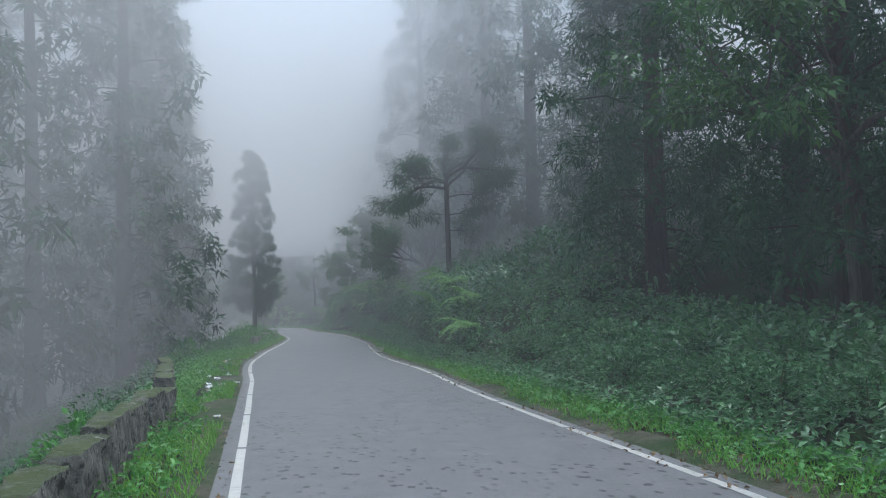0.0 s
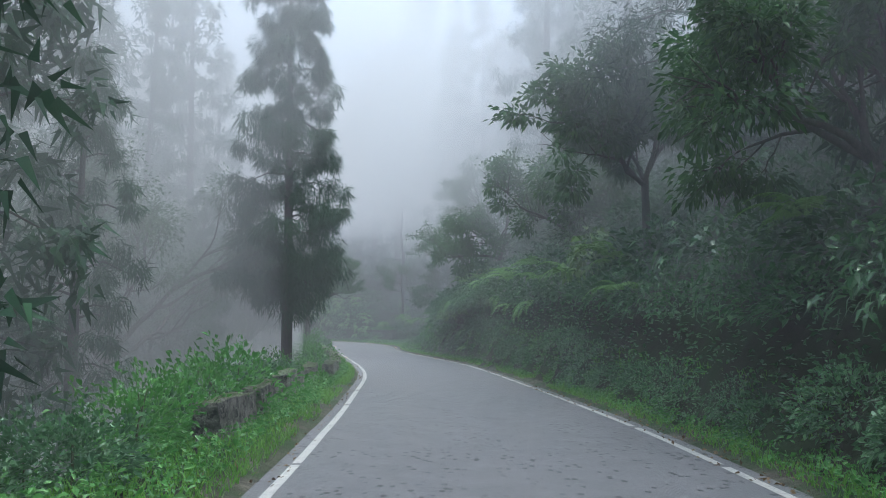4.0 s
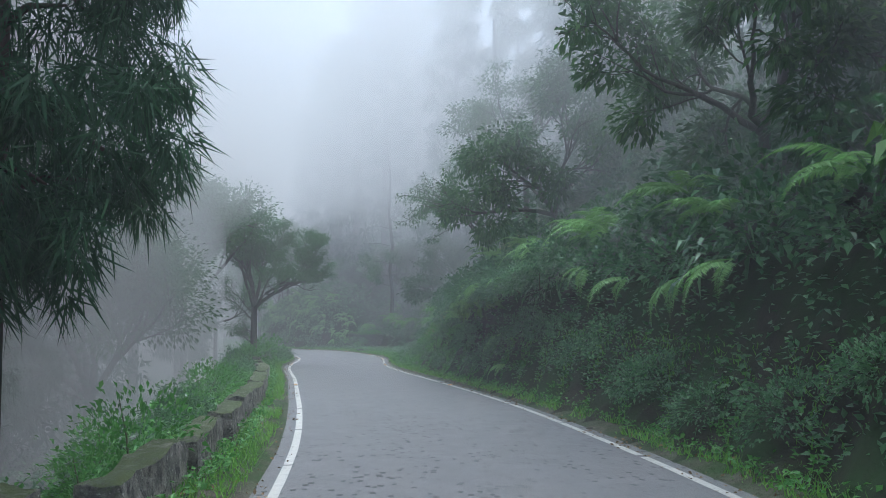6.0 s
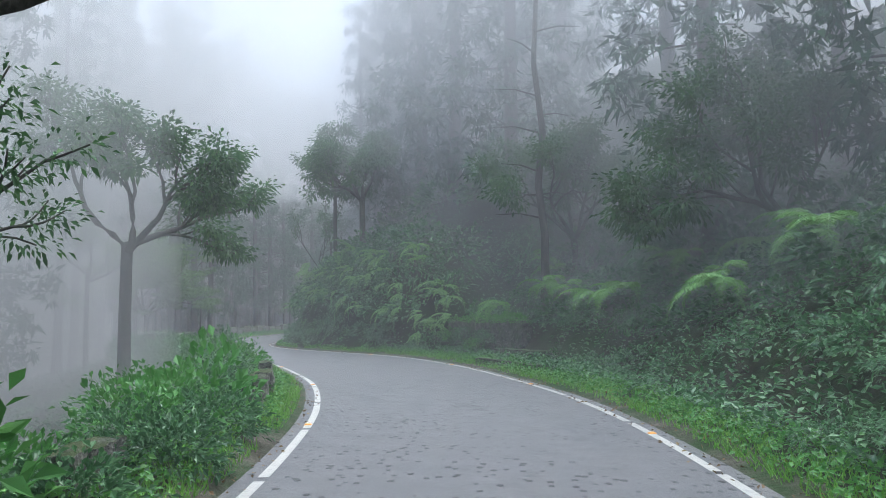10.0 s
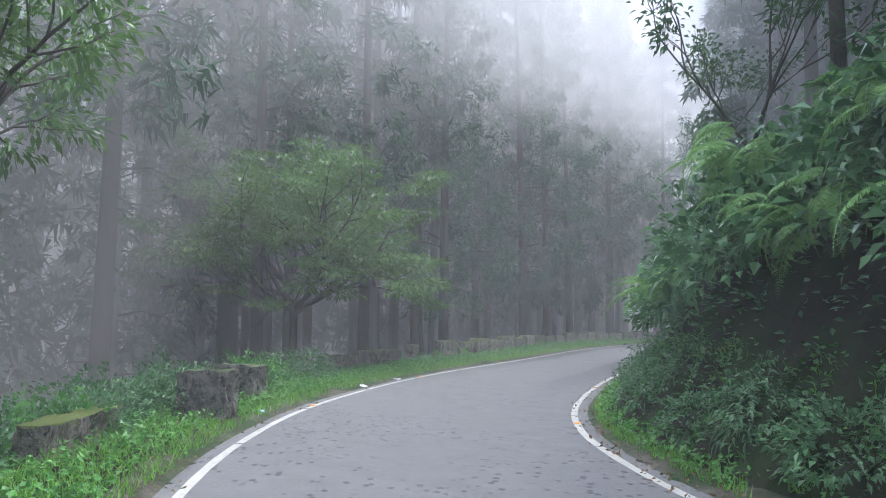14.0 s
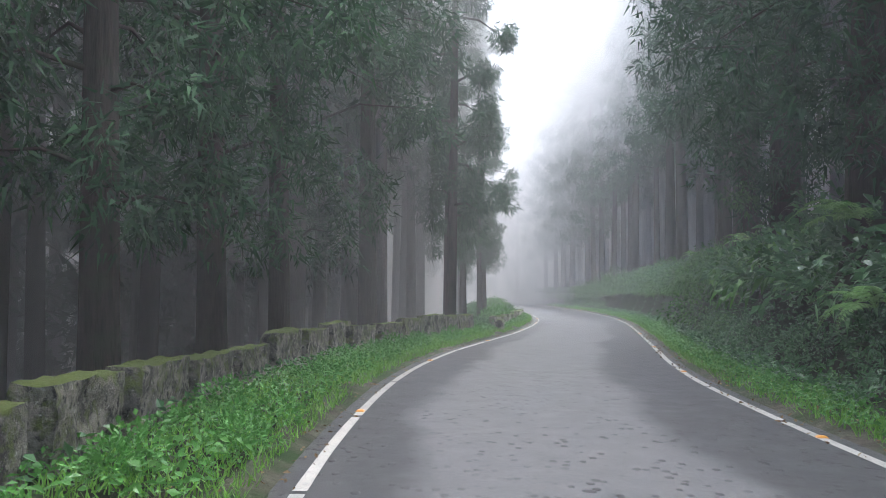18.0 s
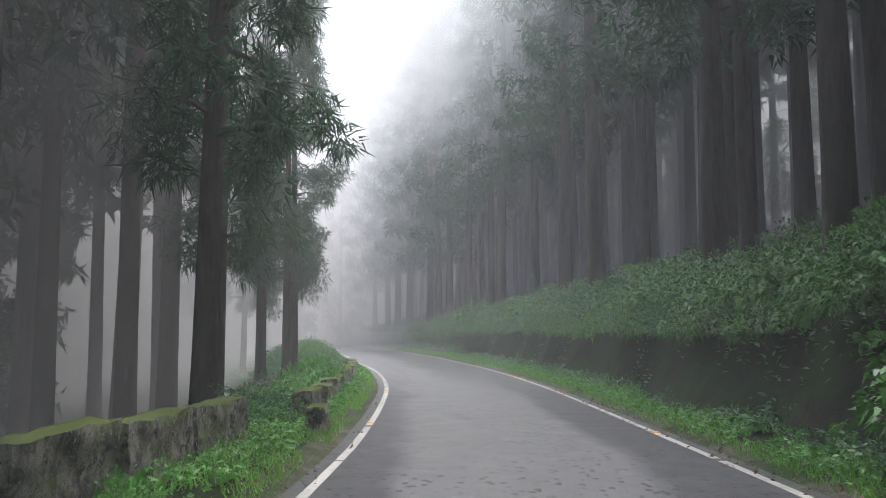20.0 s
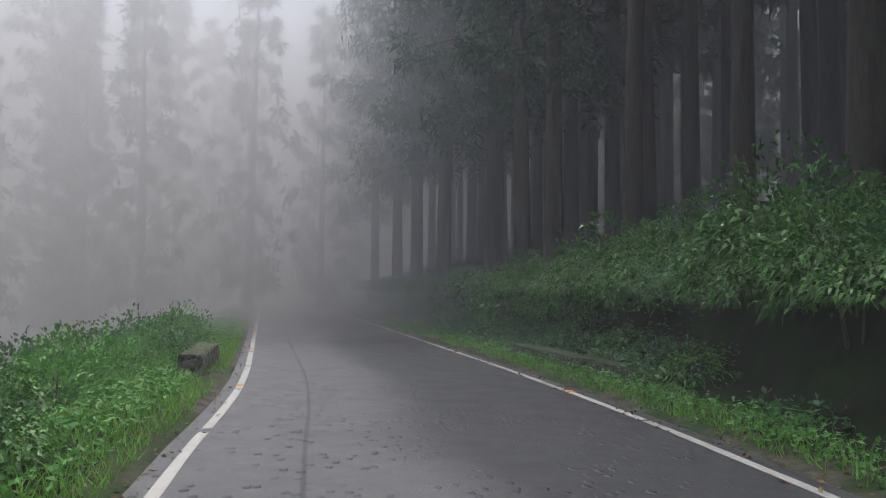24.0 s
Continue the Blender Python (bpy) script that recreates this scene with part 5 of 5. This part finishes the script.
for _s0, _s1 in ((16, 70), (70, 125), (125, 180), (180, 246)):
    _l = _s1 - _s0
    _s, _u = spread_over(int(_l * 400), _s0, _s1, 0.33, 1.75, 1, 1.15)
    scattered("verge_grass", "short bright green grass on the verge", "grass", GRASS, rs, _s, _u, blades, 0.035)
    _s, _u = spread_over(int(_l * 330), _s0, _s1, 0.33, 1.5, -1, 1.1)
    scattered("verge_grass", "short green grass along the bank's foot", "grass", GRASS, rs, _s, _u, blades, 0.035)
    _s, _u = spread_over(int(_l * 300), _s0, _s1, 0.55, 2.3, 1)
    scattered("verge_herbs", "low green herbs among the verge grass", "ground cover", HERB, rs, _s, _u, lambda r, a: cover(r, a, 0.085, 0.6, 0.2))
    _s, _u = spread_over(int(_l * 240), _s0, _s1, 0.4, 1.5, -1)
    scattered("verge_herbs", "low green herbs along the bank's foot", "ground cover", HERB, rs, _s, _u, lambda r, a: cover(r, a, 0.075, 0.6, 0.16), 0.03)
    _s, _u = spread_over(int(_l * 560), _s0, _s1, 1.0, 7.0, -1, 1.7)
    scattered("bank_cover", "creepers and low leaves covering the bank", "ground cover", LEAF, rs, _s, _u, lambda r, a: cover(r, a, 0.12, 0.5, 0.3))
    _s, _u = spread_over(int(_l * 150), _s0, _s1, 1.8, 8.0, 1, 1.4)
    scattered("slope_cover", "low leaves covering the valley slope", "ground cover", LEAF, rs, _s, _u, lambda r, a: cover(r, a, 0.14, 0.5, 0.22))
    _s, _u = spread_over(int(_l * 26), _s0, _s1, -0.1, 0.85, -1)
    scattered("fallen_leaves", "dead brown leaves along the road's edge", "leaf litter", LITTER_LEAF, rs, _s, _u, lambda r, a: cover(r, a, 0.06, 0.6, 0.01), 0.035)
    _s, _u = spread_over(int(_l * 16), _s0, _s1, 0.0, 0.85, 1)
    scattered("fallen_leaves", "dead brown leaves along the road's edge", "leaf litter", LITTER_LEAF, rs, _s, _u, lambda r, a: cover(r, a, 0.055, 0.6, 0.01), 0.035)
_s = rs.uniform(93.4, 103.0, 34000)
_u = -half_width(_s) - rs.uniform(1.9, 7.5, 34000)
scattered("dry_grass", "yellowing grass on the steep bare bank", "grass", STRAW, rs, _s, _u, lambda r, a: blades(r, a, 0.15, 0.4))

flush_thickets()
for _name, _rows in sorted(FAR_TREES.items()):      # the deep rows of the forest
    _pieces = []
    for _me, _m in _rows:
        _co = np.empty(len(_me.vertices) * 3)
        _me.vertices.foreach_get("co", _co)
        _ix = np.empty(len(_me.loops), int)
        _me.loops.foreach_get("vertex_index", _ix)
        _q = np.array(_m)
        _pieces.append((_co.reshape(-1, 3) @ _q[:3, :3].T + _q[:3, 3], _ix.reshape(len(_me.polygons), -1)))
    _v, _f = joined(_pieces)
    tagged(new("far_forest", quick_mesh("far_forest", _v, _f, bpy.data.materials[_name])), "tall dark conifers standing deep in the foggy forest", "forest", kind="stuff")

# ---- the fog that fills the valley ----
def box_mesh(x0, x1, y0, y1, z0, z1):
    return ([(x, y, z) for x in (x0, x1) for y in (y0, y1) for z in (z0, z1)],
            [(0, 1, 3, 2), (4, 6, 7, 5), (0, 4, 5, 1), (2, 3, 7, 6), (0, 2, 6, 4), (1, 5, 7, 3)])


_bv, _bf = box_mesh(-230, 160, -120, 380, -40, 33)
thin_fog = mesh_object("thin_fog", *box_mesh(-232, 162, -122, 382, -42, 34), fog_material("fog_thin", FOG_THIN))
tagged(thin_fog, "thin pale mist over the open road", "fog", kind="stuff")
# thicker fog hangs among the trees; the open lane along the road stays clearer
def lane(rings):
    """A closed body of air along the road: its corners ring by ring, and its faces."""
    verts, faces = [], []
    for s in rings:
        left = float(np.interp(s, (34, 44, 62, 66, 96, 104, 120, 140, 148, 154, 160, 168, 178, 186, 194, 206), (5.6, 4.9, 5.4, 4.2, 4.3, 5.4, 5.2, 5.6, 6.8, 7.6, 8.0, 7.0, 5.4, 4.8, 6.2, 7.0)))
        top = float(np.interp(s, (30, 46, 104, 120, 160, 185), (9.0, 8.0, 8.0, 9.0, 10.5, 13.0)))
        right = float(np.interp(s, (30, 38, 43, 50, 86, 93, 103, 112, 140, 170, 200, 218), (-14.0, -11.0, -5.4, -3.9, -4.3, -6.8, -6.8, -5.4, -5.6, -6.0, -9.0, -7.0)))
        for u, z in ((left, -30.0), (left, top - 3.0), (left - 3.0, top), (right + 3.5, top), (right, top - 2.5), (right, -30.0)):
            x, y = on_road(s, u)
            verts.append((float(x), float(y), z))
    k = len(rings)
    for a in range(k - 1):
        for b in range(6):
            faces.append((a * 6 + b, (a + 1) * 6 + b, (a + 1) * 6 + (b + 1) % 6, a * 6 + (b + 1) % 6))
    return verts, faces + [tuple(range(6)), tuple(6 * (k - 1) + b for b in (5, 4, 3, 2, 1, 0))]


_lv, _lf = lane(np.arange(-22, 238, 4.0))
fog = mesh_object("fog_bank", _bv + _lv, _bf + [tuple(8 + q for q in f) for f in _lf], fog_material("fog", FOG))
tagged(fog, "pale grey fog hanging among the trees", "fog", kind="stuff")
fog.display_type = thin_fog.display_type = "WIRE"
